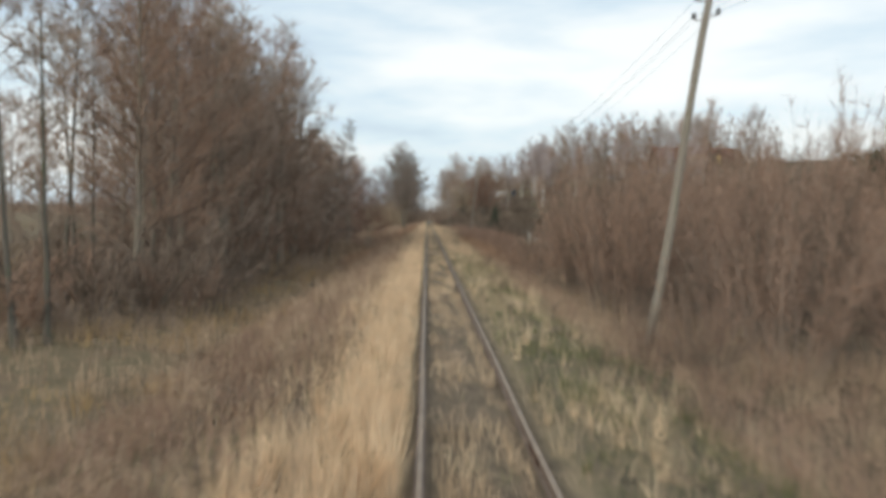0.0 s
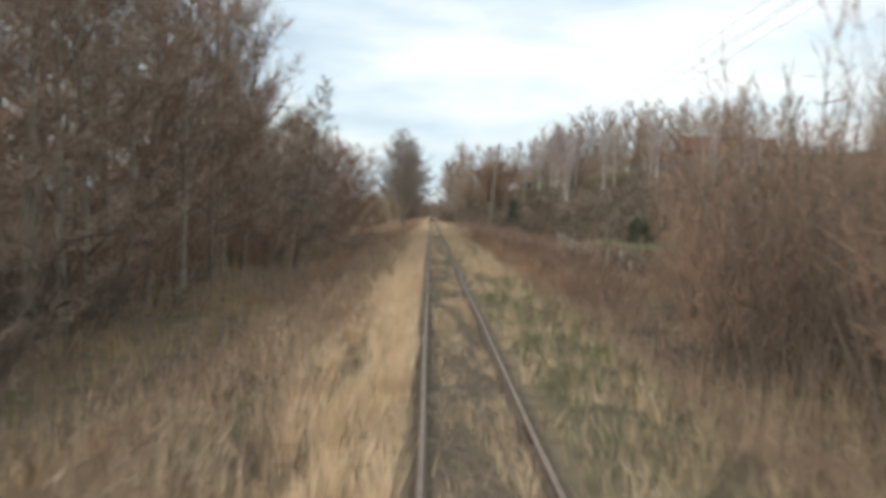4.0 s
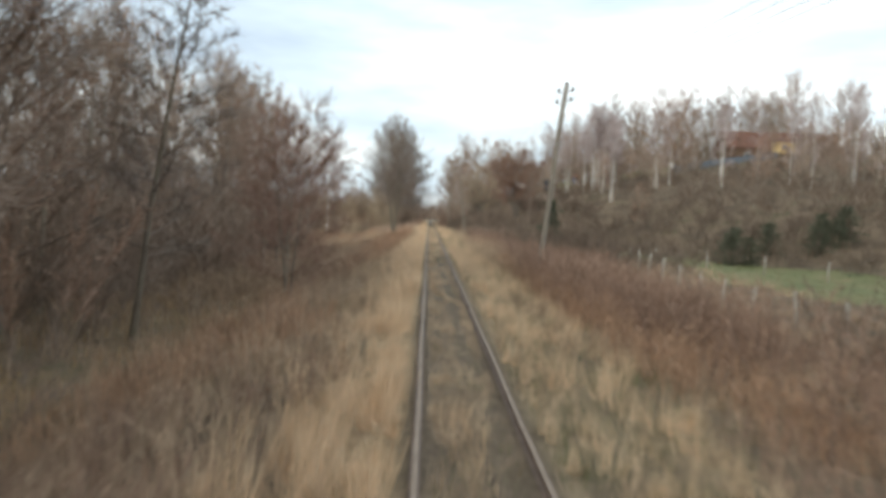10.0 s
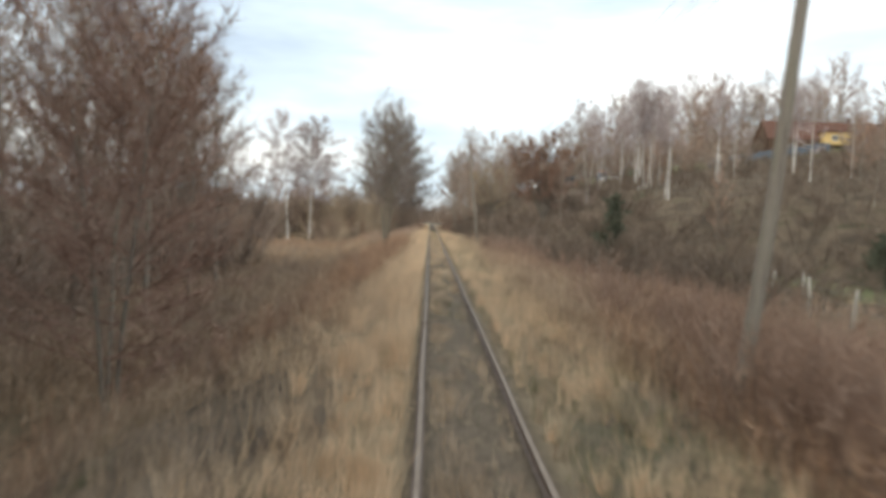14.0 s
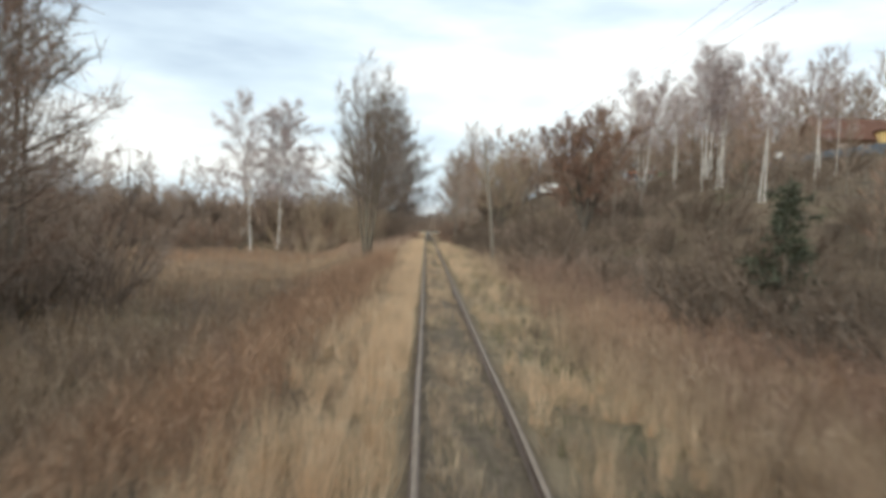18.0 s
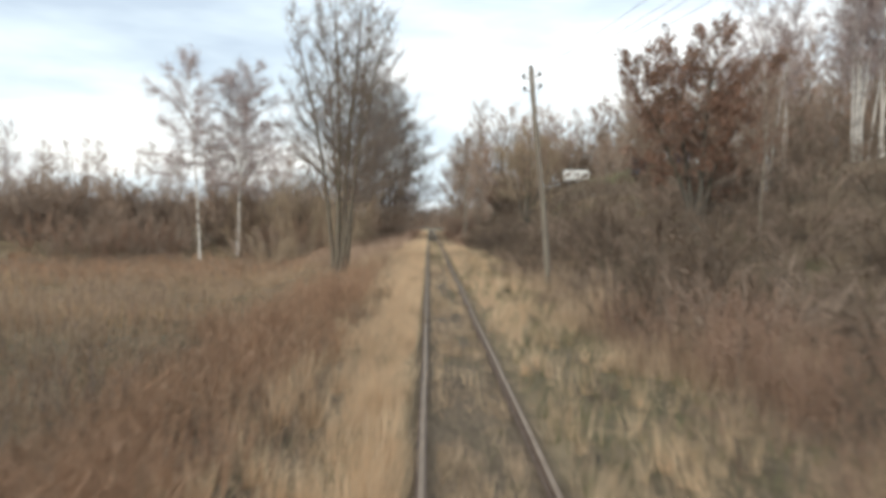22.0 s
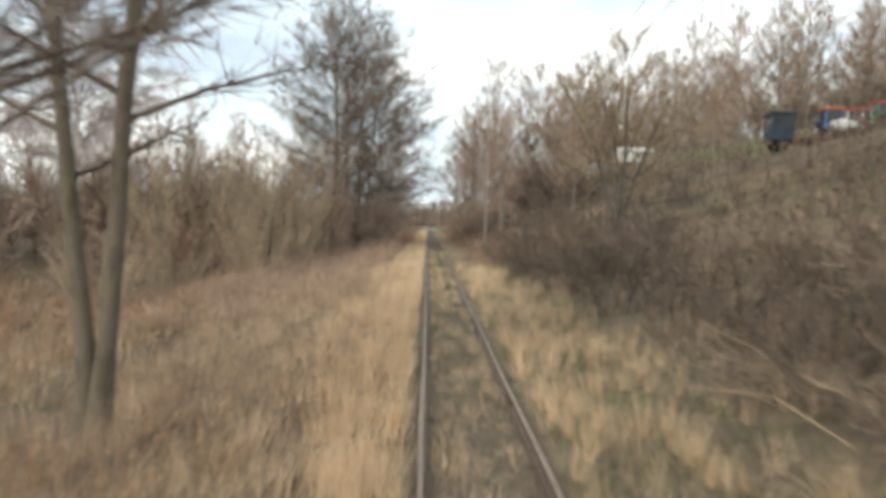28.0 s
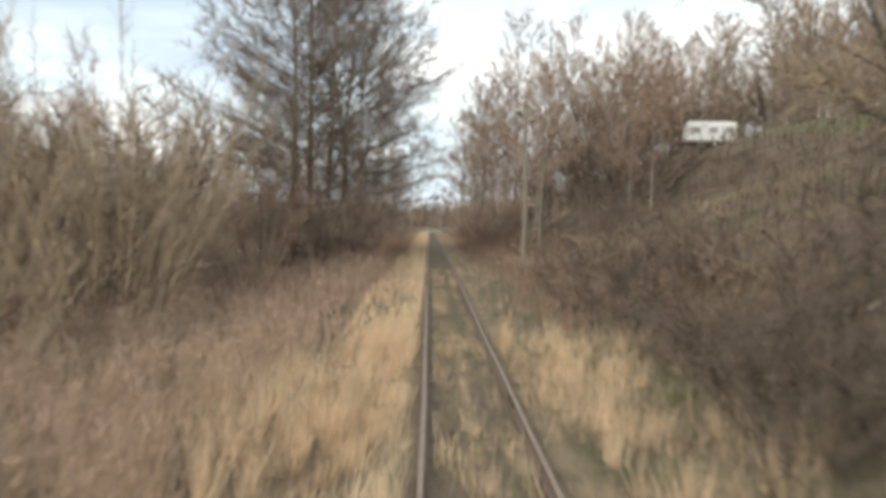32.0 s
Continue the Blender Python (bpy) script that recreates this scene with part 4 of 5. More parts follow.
spread(brush, scatter(20, -15, -6.0, 215, 238, 1.9, seed=91), 0.42, 0.75, "undergrowth left of the line")
spread(shade, scatter(26, 4.7, 8.5, 168, 190, 1.15, seed=92), 0.3, 0.48, "scrub on the bank")
hawthorn = make_tree("hawthorn_tree", 96, 12.4, [(0, 0, -0.12, 0, 0.95), (0.2, 0.1, 0.1, 0.02, 1.0), (-0.1, 0.3, 0.0, 0.06, 0.9)], 0.08, 4.4, 32, (14, 56), 0.1, 18, 0.6,
                     (M_BARK, M_RTWIG, M_RTWIG), "bushy hawthorn with reddish bare twigs", shape=0.5, radius=0.075, subs=8, twig_w=0.02)
hawthorn.matrix_basis = Matrix.Translation((-9.2, 103.8, gz(-9.2, 103.8)))
spread(shade, scatter(20, 3.7, 6.2, 202, 226, 1.0, seed=78), 0.28, 0.5, "scrub on the bank")
spread(shade, scatter(10, 4.8, 7.0, 194, 204, 1.2, seed=83), 0.3, 0.5, "scrub on the bank")
for k, (x, y) in enumerate(scatter(14, 72, 130, 150, 232, 6.0, lambda x, y: to_house(x, y) > 10, 79)):
    far_wood.put(k, x, y, rnd.uniform(0.42, 0.62), rnd.uniform(0, 360), "trees of the hillside wood")

for k, (x, y) in enumerate([(54, 152), (57, 158), (59.5, 163), (56, 166), (62, 171), (60, 156), (65, 178), (63, 164)]):
    far_wood.put(k, x, y, rnd.uniform(0.4, 0.52), k * 47, "trees of the hillside wood")

# ---- telegraph line ----
POLES = [(6.2, 21.8, 1.6, 10.2), (5.09, 97.9, 1.15, 10.1), (4.75, 165.7, -1.15, 9.9), (4.45, 236.0, -0.1, 9.2), (3.9, 306.0, 0.2, 9.0)]
HOOKS = [(-1, 0.42), (1, 0.3), (-1, 0.98), (1, 0.82)]


def hook_point(pole, k, tip=True):
    x, y, lean, top = pole
    side, down = HOOKS[k]
    share = 1 - down / 10
    return Vector((x + lean * share + side * 0.36, y, top - down + 0.06))


for x, y, lean, top in POLES:
    base = gz(x, y)
    pole = thing("telegraph_pole", pose(x, y, base), "leaning weathered wooden telegraph pole with four insulators", "telegraph pole", "poles of the telegraph line")
    n, h = 9, top - base
    zs = np.linspace(-0.3, h, n)
    pts = np.stack([lean * zs / h + 0.05 * np.sin(zs * 0.5), 0 * zs, zs], -1)
    vs, fs = [], []
    tube(pts, np.linspace(0.145, 0.105, n), 10, vs, fs, True)
    part_of("shaft", mesh_of("shaft", vs, fs, M_POLE, True), pole)
    bm = bmesh.new()
    bmesh.ops.create_cone(bm, cap_ends=True, segments=10, radius1=0.125, radius2=0.02, depth=0.14)
    bmesh.ops.translate(bm, verts=bm.verts, vec=(lean + 0.05 * math.sin(h * 0.5), 0, h + 0.06))
    part("cap", bm, M_INSUL, pole, "dark tarred pole cap")
    for k, (side, down) in enumerate(HOOKS):
        z = h - down
        cx = lean * z / h + 0.05 * math.sin(z * 0.5)
        vs, fs = [], []
        tube([(cx, 0, z - 0.05), (cx + side * 0.2, 0, z - 0.06), (cx + side * 0.33, 0, z - 0.1), (cx + side * 0.36, 0, z - 0.02), (cx + side * 0.36, 0, z + 0.06)], [0.018] * 5, 6, vs, fs)
        hook = part_of("hook", mesh_of("hook", vs, fs, M_RUST), pole)
        vs, fs = [], []
        tube([(cx + side * 0.36, 0, z + q) for q in (-0.02, 0.02, 0.06, 0.09, 0.13, 0.17)], [0.075, 0.08, 0.06, 0.065, 0.045, 0.02], 9, vs, fs, True)
        part_of("insulator", mesh_of("insulator", vs, fs, M_INSUL, True), hook, "dark porcelain insulator")
behind = (7.4, -48.0, 0.4, 10.0)
for a, b in zip([behind] + POLES[:-1], POLES):
    for k in range(4):
        p, q = hook_point(a, k), hook_point(b, k)
        vs, fs = [], []
        pts = []
        for i in range(13):
            t = i / 12
            v = p.lerp(q, t)
            pts.append((v.x, v.y, v.z - 2.2 * 4 * t * (1 - t)))
        tube(pts, [0.0065] * 13, 4, vs, fs)
        tagged(new("telegraph_wire", mesh_of("telegraph_wire", vs, fs, M_WIRE)), "thin sagging telegraph wire strung between poles", "wire", "wires of the telegraph line")

# ---- meadow fence ----
fence = thing("meadow_fence", pose(0, 0, 0), "old wire fence with pale weathered wooden posts", "fence")
line = [(11.6 + 0.092 * (y - 70) + rnd.uniform(-0.15, 0.15), y) for y in np.arange(66, 142, 4.1)] + [(19.5, 122.5), (23.5, 121.0), (28, 120), (33, 119)]
for k, (x, y) in enumerate(line):
    h = rnd.uniform(1.45, 1.8)
    vs, fs = [], []
    z0 = gz(x, y)
    tube([(x, y, z0 - 0.3), (x + rnd.uniform(-0.06, 0.06), y, z0 + h * 0.5), (x + rnd.uniform(-0.12, 0.12), y, z0 + h)], [0.075, 0.068, 0.06], 7, vs, fs, True)
    part_of("post", mesh_of("post", vs, fs, M_POST, True), fence)
for lift in (0.5, 0.95, 1.35):
    vs, fs = [], []
    tube([(x, y - 0.07, gz(x, y) + lift) for x, y in line[:19]], [0.006] * 19, 3, vs, fs)
    part_of("strand", mesh_of("strand", vs, fs, M_WIRE), fence)

# ---- farmhouse on the hill ----
M_TILE = material("orange_roof_tile", [(0.115, 0.06, 0.043), (0.165, 0.082, 0.056), (0.09, 0.052, 0.04)], 1.2, 0.85, 0.5, stretch=(1, 1, 3))
M_BOARD = material("brown_boarding", [(0.10, 0.06, 0.04), (0.16, 0.10, 0.065)], 1.5, 0.85, 0.3, stretch=(5, 5, 0.6))
M_OCHRE = material("ochre_render", [(0.62, 0.43, 0.18), (0.72, 0.52, 0.24)], 1.0, 0.9, 0.2)
M_GLASS = material("window_glass", [(0.03, 0.035, 0.04), (0.05, 0.055, 0.06)], 0.5, 0.08, 0, spec=0.6)
M_FRAME = material("white_frame_paint", [(0.7, 0.68, 0.64), (0.78, 0.76, 0.72)], 2.0, 0.6, 0.05)
M_SLATE = material("grey_blue_panel", [(0.10, 0.12, 0.15), (0.15, 0.17, 0.20)], 0.8, 0.8, 0.2)
HX, HY, HW, HD, HE, HR = 100.0, 267.0, 31.0, 11.0, 3.6, 8.6
hz = gz(HX, HY - 5) - 1.6
house = thing("farmhouse", pose(HX, HY, hz, 0, 0, -6), "large farmhouse with orange tiled roof and brown boarded gable", "house")
bm = boxed(0, 0, HE / 2 - 0.5, HW, HD, HE + 1.0)
part("wall", bm, M_BOARD, house, "brown boarded walls")
for sgn in (-1, 1):
    bm = bmesh.new()
    a = [bm.verts.new((sgn * (HW / 2 + d), yy, zz)) for d in (-0.2, 0.03) for yy, zz in ((-HD / 2, HE), (HD / 2, HE), (0, HR - 0.15))]
    bm.faces.new(a[:3]), bm.faces.new(a[3:][::-1])
    for i in range(3):
        j = (i + 1) % 3
        bm.faces.new((a[i], a[i + 3], a[j + 3], a[j]))
    bmesh.ops.recalc_face_normals(bm, faces=bm.faces)
    part("gable", bm, M_BOARD, house, "dark brown boarded gable")
roof = thing("roof", pose(0, 0, 0), "", "")
roof.parent = house
for key in ("category", "label"):
    if key in roof:
        del roof[key]
pitch_len = math.hypot(HD / 2 + 0.6, HR - HE + 0.4)
for sgn in (-1, 1):
    ang = math.atan2(HR - HE + 0.4, HD / 2 + 0.6)
    bm = boxed(0, sgn * (HD / 4 + 0.25), (HE + HR) / 2, HW + 1.2, pitch_len, 0.22, 0.02)
    bmesh.ops.rotate(bm, verts=bm.verts, cent=(0, sgn * (HD / 4 + 0.25), (HE + HR) / 2), matrix=Matrix.Rotation(-sgn * ang, 3, "X"))
    part("roof_slope", bm, M_TILE, roof)
bm = boxed(2.0, -HD / 2 - 0.4, HE + 0.2, 10.5, 3.2, 3.0, 0.03)
dormer = part("dormer", bm, M_OCHRE, house, "bright ochre dormer front")
bm = boxed(2.0, -HD / 2 - 0.5, HE + 1.85, 11.4, 4.2, 0.25, 0.02)
part("dormer_roof", bm, M_TILE, dormer)
bm = boxed(6, 1.0, HR + 0.6, 1.0, 0.9, 2.2, 0.03)
part("chimney", bm, M_BOARD, house, "brown brick chimney")
for x, z in [(-10, 1.6), (-6.5, 1.6), (-3, 1.6), (9, 1.6), (-0.6, 3.9), (4.6, 3.9)]:
    yy = -HD / 2 - (2.02 if z > 3 else 0.02)
    win = part("window", boxed(x, yy, z, 1.5, 0.1, 1.5, 0.01), M_FRAME, house, "white framed window")
    for dx in (-0.36, 0.36):
        part("pane", boxed(x + dx, yy - 0.045, z, 0.6, 0.03, 1.25), M_GLASS, win)

yard = thing("yard_fence", pose(0, 0, 0), "long dark grey-blue panel fence on the hilltop", "fence")
for k in range(15):
    x, y = 63 + k * 2.05, 246 + k * 0.35
    part("panel", boxed(x, y, gz(x, y) + 1.0, 1.98, 0.08, 2.3, 0.01, None), M_SLATE, yard)
    part("post", boxed(x - 1.02, y, gz(x, y) + 1.05, 0.12, 0.12, 2.5, 0.01), M_BOARD, yard)

M_WHITE = material("white_paint", [(0.66, 0.66, 0.64), (0.78, 0.78, 0.76), (0.55, 0.53, 0.49)], 0.9, 0.5, 0.05)
sign_z = gz(52.4, 216.6)
marker = thing("marker_post", pose(52.4, 216.6, sign_z), "slim pole with a small white box on top", "marker post")
vs, fs = [], []
tube([(0, 0, -0.2), (0, 0, 1.2), (0, 0, 2.2)], [0.06, 0.05, 0.05], 8, vs, fs, True)
part_of("pole", mesh_of("pole", vs, fs, M_POST, True), marker)
part("white_box", boxed(0, -0.05, 2.3, 0.9, 0.5, 0.9, 0.05), M_WHITE, marker)

# ---- old machines on the hill ----
M_BLUE = material("faded_dark_blue_paint", [(0.022, 0.034, 0.05), (0.04, 0.058, 0.08)], 1.5, 0.5, 0.1)
M_SKYB = material("blue_paint", [(0.08, 0.15, 0.36), (0.12, 0.2, 0.42)], 1.5, 0.5, 0.1)
M_ORANGE = material("orange_paint", [(0.55, 0.16, 0.06), (0.62, 0.22, 0.1)], 1.5, 0.5, 0.1)
M_RPAINT = material("red_paint", [(0.45, 0.06, 0.05), (0.5, 0.1, 0.08)], 1.5, 0.5, 0.1)
M_GPAINT = material("green_paint", [(0.08, 0.2, 0.09), (0.12, 0.27, 0.13)], 1.5, 0.5, 0.1)
M_TYRE = material("black_rubber", [(0.02, 0.02, 0.02), (0.04, 0.037, 0.034)], 5.0, 0.9, 0.3)
M_IRON = material("rusty_frame", [(0.10, 0.055, 0.035), (0.17, 0.10, 0.07)], 3.0, 0.9, 0.3)


def wheel(parent, x, y, r, w, rim_mat):
    bm = bmesh.new()
    bmesh.ops.create_cone(bm, cap_ends=True, segments=20, radius1=r, radius2=r, depth=w)
    bmesh.ops.bevel(bm, geom=[e for e in bm.edges if len(e.link_faces) == 2 and e.calc_face_angle(0) > 1], offset=w * 0.22, segments=2, affect="EDGES")
    bmesh.ops.rotate(bm, verts=bm.verts, cent=(0, 0, 0), matrix=Matrix.Rotation(math.pi / 2, 3, "X"))
    bmesh.ops.translate(bm, verts=bm.verts, vec=(x, y, r))
    wh = part("wheel", bm, M_TYRE, parent)
    bm = bmesh.new()
    bmesh.ops.create_cone(bm, cap_ends=True, segments=16, radius1=r * 0.55, radius2=r * 0.45, depth=w * 1.06)
    bmesh.ops.rotate(bm, verts=bm.verts, cent=(0, 0, 0), matrix=Matrix.Rotation(math.pi / 2, 3, "X"))
    bmesh.ops.translate(bm, verts=bm.verts, vec=(x, y, r))
    part("rim", bm, rim_mat, wh)


def cab(parent, x, z0, ln, wd, ht, body, roof_mat, label):
    bm = boxed(x, 0, z0 + 0.25, ln, wd, 0.5, 0.04)
    for dx in (-1, 1):
        for dy in (-1, 1):
            box(bm, x + dx * (ln / 2 - 0.06), dy * (wd / 2 - 0.06), z0 + ht / 2, 0.1, 0.1, ht, 0.01)
    c = part("cab", bm, body, parent, label)
    part("roof", boxed(x, 0, z0 + ht + 0.08, ln + 0.25, wd + 0.2, 0.2, 0.06), roof_mat, c)
    for dy in (-1, 1):
        part("window", boxed(x, dy * (wd / 2 - 0.05), z0 + 0.5 + (ht - 0.5) / 2, ln - 0.24, 0.02, ht - 0.55), M_GLASS, c)
    for dx in (-1, 1):
        part("windscreen", boxed(x + dx * (ln / 2 - 0.05), 0, z0 + 0.5 + (ht - 0.5) / 2, 0.02, wd - 0.24, ht - 0.55), M_GLASS, c)
    return c


def tractor(name, x, y, turn, body, roof_mat, rim_mat, label, nose=None):
    t = thing(name, pose(x, y, gz(x, y) + 0.02, 0, 0, turn), label, "tractor", "old machines on the hill")
    bm = boxed(1.35, 0, 1.25, 2.0, 0.8, 0.75, 0.12)
    box(bm, 1.35, 0, 0.78, 2.1, 0.45, 0.35, 0.03)
    box(bm, 2.3, 0, 1.2, 0.08, 0.6, 0.5, 0.02)
    part("bonnet", bm, nose or body, t)
    part("chassis", boxed(0.2, 0, 0.75, 3.0, 0.5, 0.4, 0.05), M_IRON, t)
    cab(t, -0.35, 1.0, 1.5, 1.55, 1.75, body, roof_mat, "glazed cab")
    for sy in (-1, 1):
        wheel(t, -0.6, sy * 0.95, 0.8, 0.42, rim_mat)
        wheel(t, 1.75, sy * 0.8, 0.48, 0.3, rim_mat)
        part("mudguard", boxed(-0.6, sy * 0.95, 1.66, 1.2, 0.46, 0.07, 0.02), body, t)
    vs_, fs_ = [], []
    tube([(1.5, 0.25, 1.6), (1.5, 0.25, 2.5)], [0.04, 0.04], 8, vs_, fs_, True)
    part_of("exhaust", mesh_of("exhaust", vs_, fs_, M_IRON), t)
    return t


loader = thing("site_cabin_truck", pose(27.7, 228.5, gz(27.7, 228.5) + 0.02, 0, 0, -8), "old truck with a dark blue box cab and rusty flat bed", "truck", "old machines on the hill")
part("chassis", boxed(1.6, 0, 0.72, 6.2, 0.9, 0.3, 0.03), M_IRON, loader)
cab(loader, -0.6, 0.8, 1.7, 2.1, 2.1, M_BLUE, M_BLUE, "dark blue box cab")
bm = boxed(-0.6, 0, 1.35, 1.72, 2.14, 1.1, 0.06)
part("cab_body", bm, M_BLUE, loader)
bm = boxed(2.8, 0, 1.0, 3.8, 2.2, 0.16, 0.02)
for k in range(4):
    box(bm, 1.1 + k * 1.15, 1.05, 1.3, 0.1, 0.08, 0.5)
    box(bm, 1.1 + k * 1.15, -1.05, 1.3, 0.1, 0.08, 0.5)
part("flat_bed", bm, M_IRON, loader, "rusty flat bed with stakes")
for x in (-0.6, 3.4):
    for sy in (-1, 1):
        wheel(loader, x, sy * 0.9, 0.5, 0.3, M_IRON)
tractor("tractor", 35.6, 236, -95, M_SKYB, M_ORANGE, M_WHITE, "old blue tractor with an orange cab roof", M_WHITE)
tractor("tractor", 40.0, 239.5, -150, M_WHITE, M_RPAINT, M_IRON, "old white tractor with a red roof")
tractor("tractor", 44.2, 243, 172, M_GPAINT, M_RPAINT, M_RPAINT, "old green tractor with a red roof")

M_CURTAIN = material("curtained_glass", [(0.30, 0.28, 0.27), (0.42, 0.40, 0.38)], 3.0, 0.25, 0)
van = thing("caravan", pose(26.6, 267, gz(26.6, 267) + 0.02, 0, 0, -10), "white caravan trailer parked on the hillside", "caravan")
bm = boxed(0, 0, 1.45, 4.8, 2.2, 1.9, 0.18)
part("body", bm, M_WHITE, van)
part("roof", boxed(0, 0, 2.45, 4.5, 2.0, 0.14, 0.05), M_FRAME, van)
for x in (-1.5, 0.1, 1.6):
    w_ = part("window", boxed(x, -1.11, 1.65, 0.95, 0.05, 0.65, 0.02), M_FRAME, van)
    part("pane", boxed(x, -1.14, 1.65, 0.8, 0.02, 0.52), M_CURTAIN, w_)
part("chassis", boxed(-0.4, 0, 0.42, 5.2, 0.9, 0.16, 0.02), M_IRON, van)
part("drawbar", boxed(-3.4, 0, 0.42, 1.4, 0.14, 0.12, 0.02), M_IRON, van)
for sy in (-1, 1):
    wheel(van, 0.3, sy * 0.95, 0.36, 0.22, M_WHITE)


# ---- grass and weeds ----
def grass(name, label, n, x0, x1, y0, y1, h0, h1, width, mat, keep, seed, lean=0.35, bias=0.0, cell=0.37, draw=0.45, along_line=False):
    """Thin leaning blades over a rectangle, thinned by keep(x, y), which gives 0 to 1."""
    rs = np.random.RandomState(seed)
    x, y = rs.uniform(x0, x1, n), rs.uniform(y0, y1, n)
    # tufts: draw the blades together
    cx_, cy_ = np.round(x / cell) * cell, np.round(y / cell) * cell
    pull = rs.rand(n) ** (0.7 if draw < 0.6 else 0.3) * draw
    jx, jy = np.modf(np.abs(np.sin(cx_ / cell * 12.9898 + cy_ / cell * 78.233 + seed) * 4375.85))[0] - 0.5, np.modf(np.abs(np.sin(cx_ / cell * 39.346 + cy_ / cell * 11.135 + seed) * 2763.17))[0] - 0.5
    cx_, cy_ = cx_ + 0.95 * cell * jx, cy_ + 0.95 * cell * jy
    x, y = x + (cx_ - x) * pull, y + (cy_ - y) * pull
    out_x, out_y = x - cx_, y - cy_
    tuft = 0.65 * value_noise(0.8 * x + 0.6 * y, 0.8 * y - 0.6 * x, 0.66, 31 + seed % 3) + 0.35 * value_noise(0.5 * x - 0.87 * y, 0.5 * y + 0.87 * x, 0.29, 41 + seed % 3)
    k_line = dryness(x, y) if along_line else 1.0
    k = k_line * keep(x, y) * (0.12 + 1.05 * smooth((tuft - 0.32) / 0.26))
    ok = rs.rand(n) < k
    x, y, out_x, out_y = x[ok], y[ok], out_x[ok], out_y[ok]
    n = len(x)
    h = rs.uniform(h0, h1, n) * (0.2 + 0.75 * value_noise(x, y, 1.1, 9 + seed) + 0.85 * tuft[ok])
    z = ground_z(x, y) - 0.03
    az = rs.rand(n) * 6.283
    ld = lean * rs.rand(n) * h
    dx, dy = np.cos(az) * ld * 0.6 + bias * h + out_x * 1.6 * lean, np.sin(az) * ld * 0.6 + out_y * 1.6 * lean
    wa = rs.rand(n) * 6.283
    w = width * rs.uniform(0.6, 1.3, n)
    sx, sy = np.cos(wa) * w * 0.5, np.sin(wa) * w * 0.5
    v = np.empty((n, 3, 3))
    v[:, 0] = np.stack([x - sx, y - sy, z], -1)
    v[:, 1] = np.stack([x + sx, y + sy, z], -1)
    v[:, 2] = np.stack([x + dx, y + dy, z + h * (1 - 0.25 * lean * rs.rand(n))], -1)
    f = np.arange(3 * n).reshape(-1, 3)
    tagged(new(name, mesh_of(name, v.reshape(-1, 3), f, mat)), label, "grass", kind="stuff")


def forbs(name, label, n, x0, x1, y0, y1, h0, h1, mat, keep, seed, arms=5, width=0.014):
    """Dead upright weeds: a stalk with short arms in its upper half."""
    rs = np.random.RandomState(seed)
    x, y = rs.uniform(x0, x1, n), rs.uniform(y0, y1, n)
    ok = rs.rand(n) < keep(x, y)
    x, y = x[ok], y[ok]
    n = len(x)
    h = rs.uniform(h0, h1, n) * (0.6 + 0.8 * value_noise(x, y, 1.6, seed))
    base = np.stack([x, y, ground_z(x, y) - 0.03], -1)
    way = np.stack([rs.normal(scale=0.14, size=n), rs.normal(scale=0.14, size=n), np.ones(n)], -1)
    bs, ws, ls, wd = [base], [way], [h], [np.full(n, width)]
    for _ in range(arms):
        t = rs.uniform(0.35, 0.95, n)
        bs.append(base + way * (h * t)[:, None])
        a = rs.normal(scale=0.6, size=(n, 3)) + (0, 0, 0.75)
        ws.append(a / np.linalg.norm(a, axis=1, keepdims=True))
        ls.append(h * rs.uniform(0.15, 0.38, n))
        wd.append(np.full(n, width * 0.9))
    v, f = slivers(np.concatenate(bs), np.concatenate(ws), np.concatenate(ls), np.concatenate(wd), rs)
    tagged(new(name, mesh_of(name, v, f, mat)), label, "weeds", kind="stuff")


def clumps(name, label, n, x0, x1, y0, y1, h0, h1, r0, r1, stalks, mat, keep, seed, arms=3, width=0.016):
    """Rounded stands of dead stalks with short arms, thinned by keep(x, y) at their middles."""
    rs = np.random.RandomState(seed)
    x, y = rs.uniform(x0, x1, n), rs.uniform(y0, y1, n)
    ok = rs.rand(n) < keep(x, y)
    x, y = np.repeat(x[ok], stalks), np.repeat(y[ok], stalks)
    k = ok.sum()
    tall, wide = np.repeat(rs.uniform(h0, h1, k), stalks), np.repeat(rs.uniform(r0, r1, k), stalks)
    off = rs.normal(scale=0.5, size=(len(x), 2))
    out = np.minimum((off ** 2).sum(1), 1.4)
    h = tall * (1 - 0.36 * out) * rs.uniform(0.65, 1.12, len(x))
    px, py = x + off[:, 0] * wide, y + off[:, 1] * wide
    base = np.stack([px, py, ground_z(px, py) - 0.03], -1)
    way = np.concatenate([0.2 * off + rs.normal(scale=0.1, size=off.shape), np.ones((len(x), 1))], 1)
    bs, ws, ls, wd = [base], [way], [h], [np.full(len(x), width)]
    for _ in range(arms):
        t = rs.uniform(0.3, 0.95, len(x))
        bs.append(base + way * (h * t)[:, None])
        a = rs.normal(scale=0.5, size=(len(x), 3)) + (0, 0, 0.8)
        ws.append(a / np.linalg.norm(a, axis=1, keepdims=True))
        ls.append(h * rs.uniform(0.15, 0.4, len(x)))
        wd.append(np.full(len(x), width))
    v, f = slivers(np.concatenate(bs), np.concatenate(ws), np.concatenate(ls), np.concatenate(wd), rs)
    tagged(new(name, mesh_of(name, v, f, mat)), label, "weeds", kind="stuff")


def patch(size, lo, hi, seed):
    return lambda x, y: smooth((value_noise(x, y, size, seed) - lo) / (hi - lo))


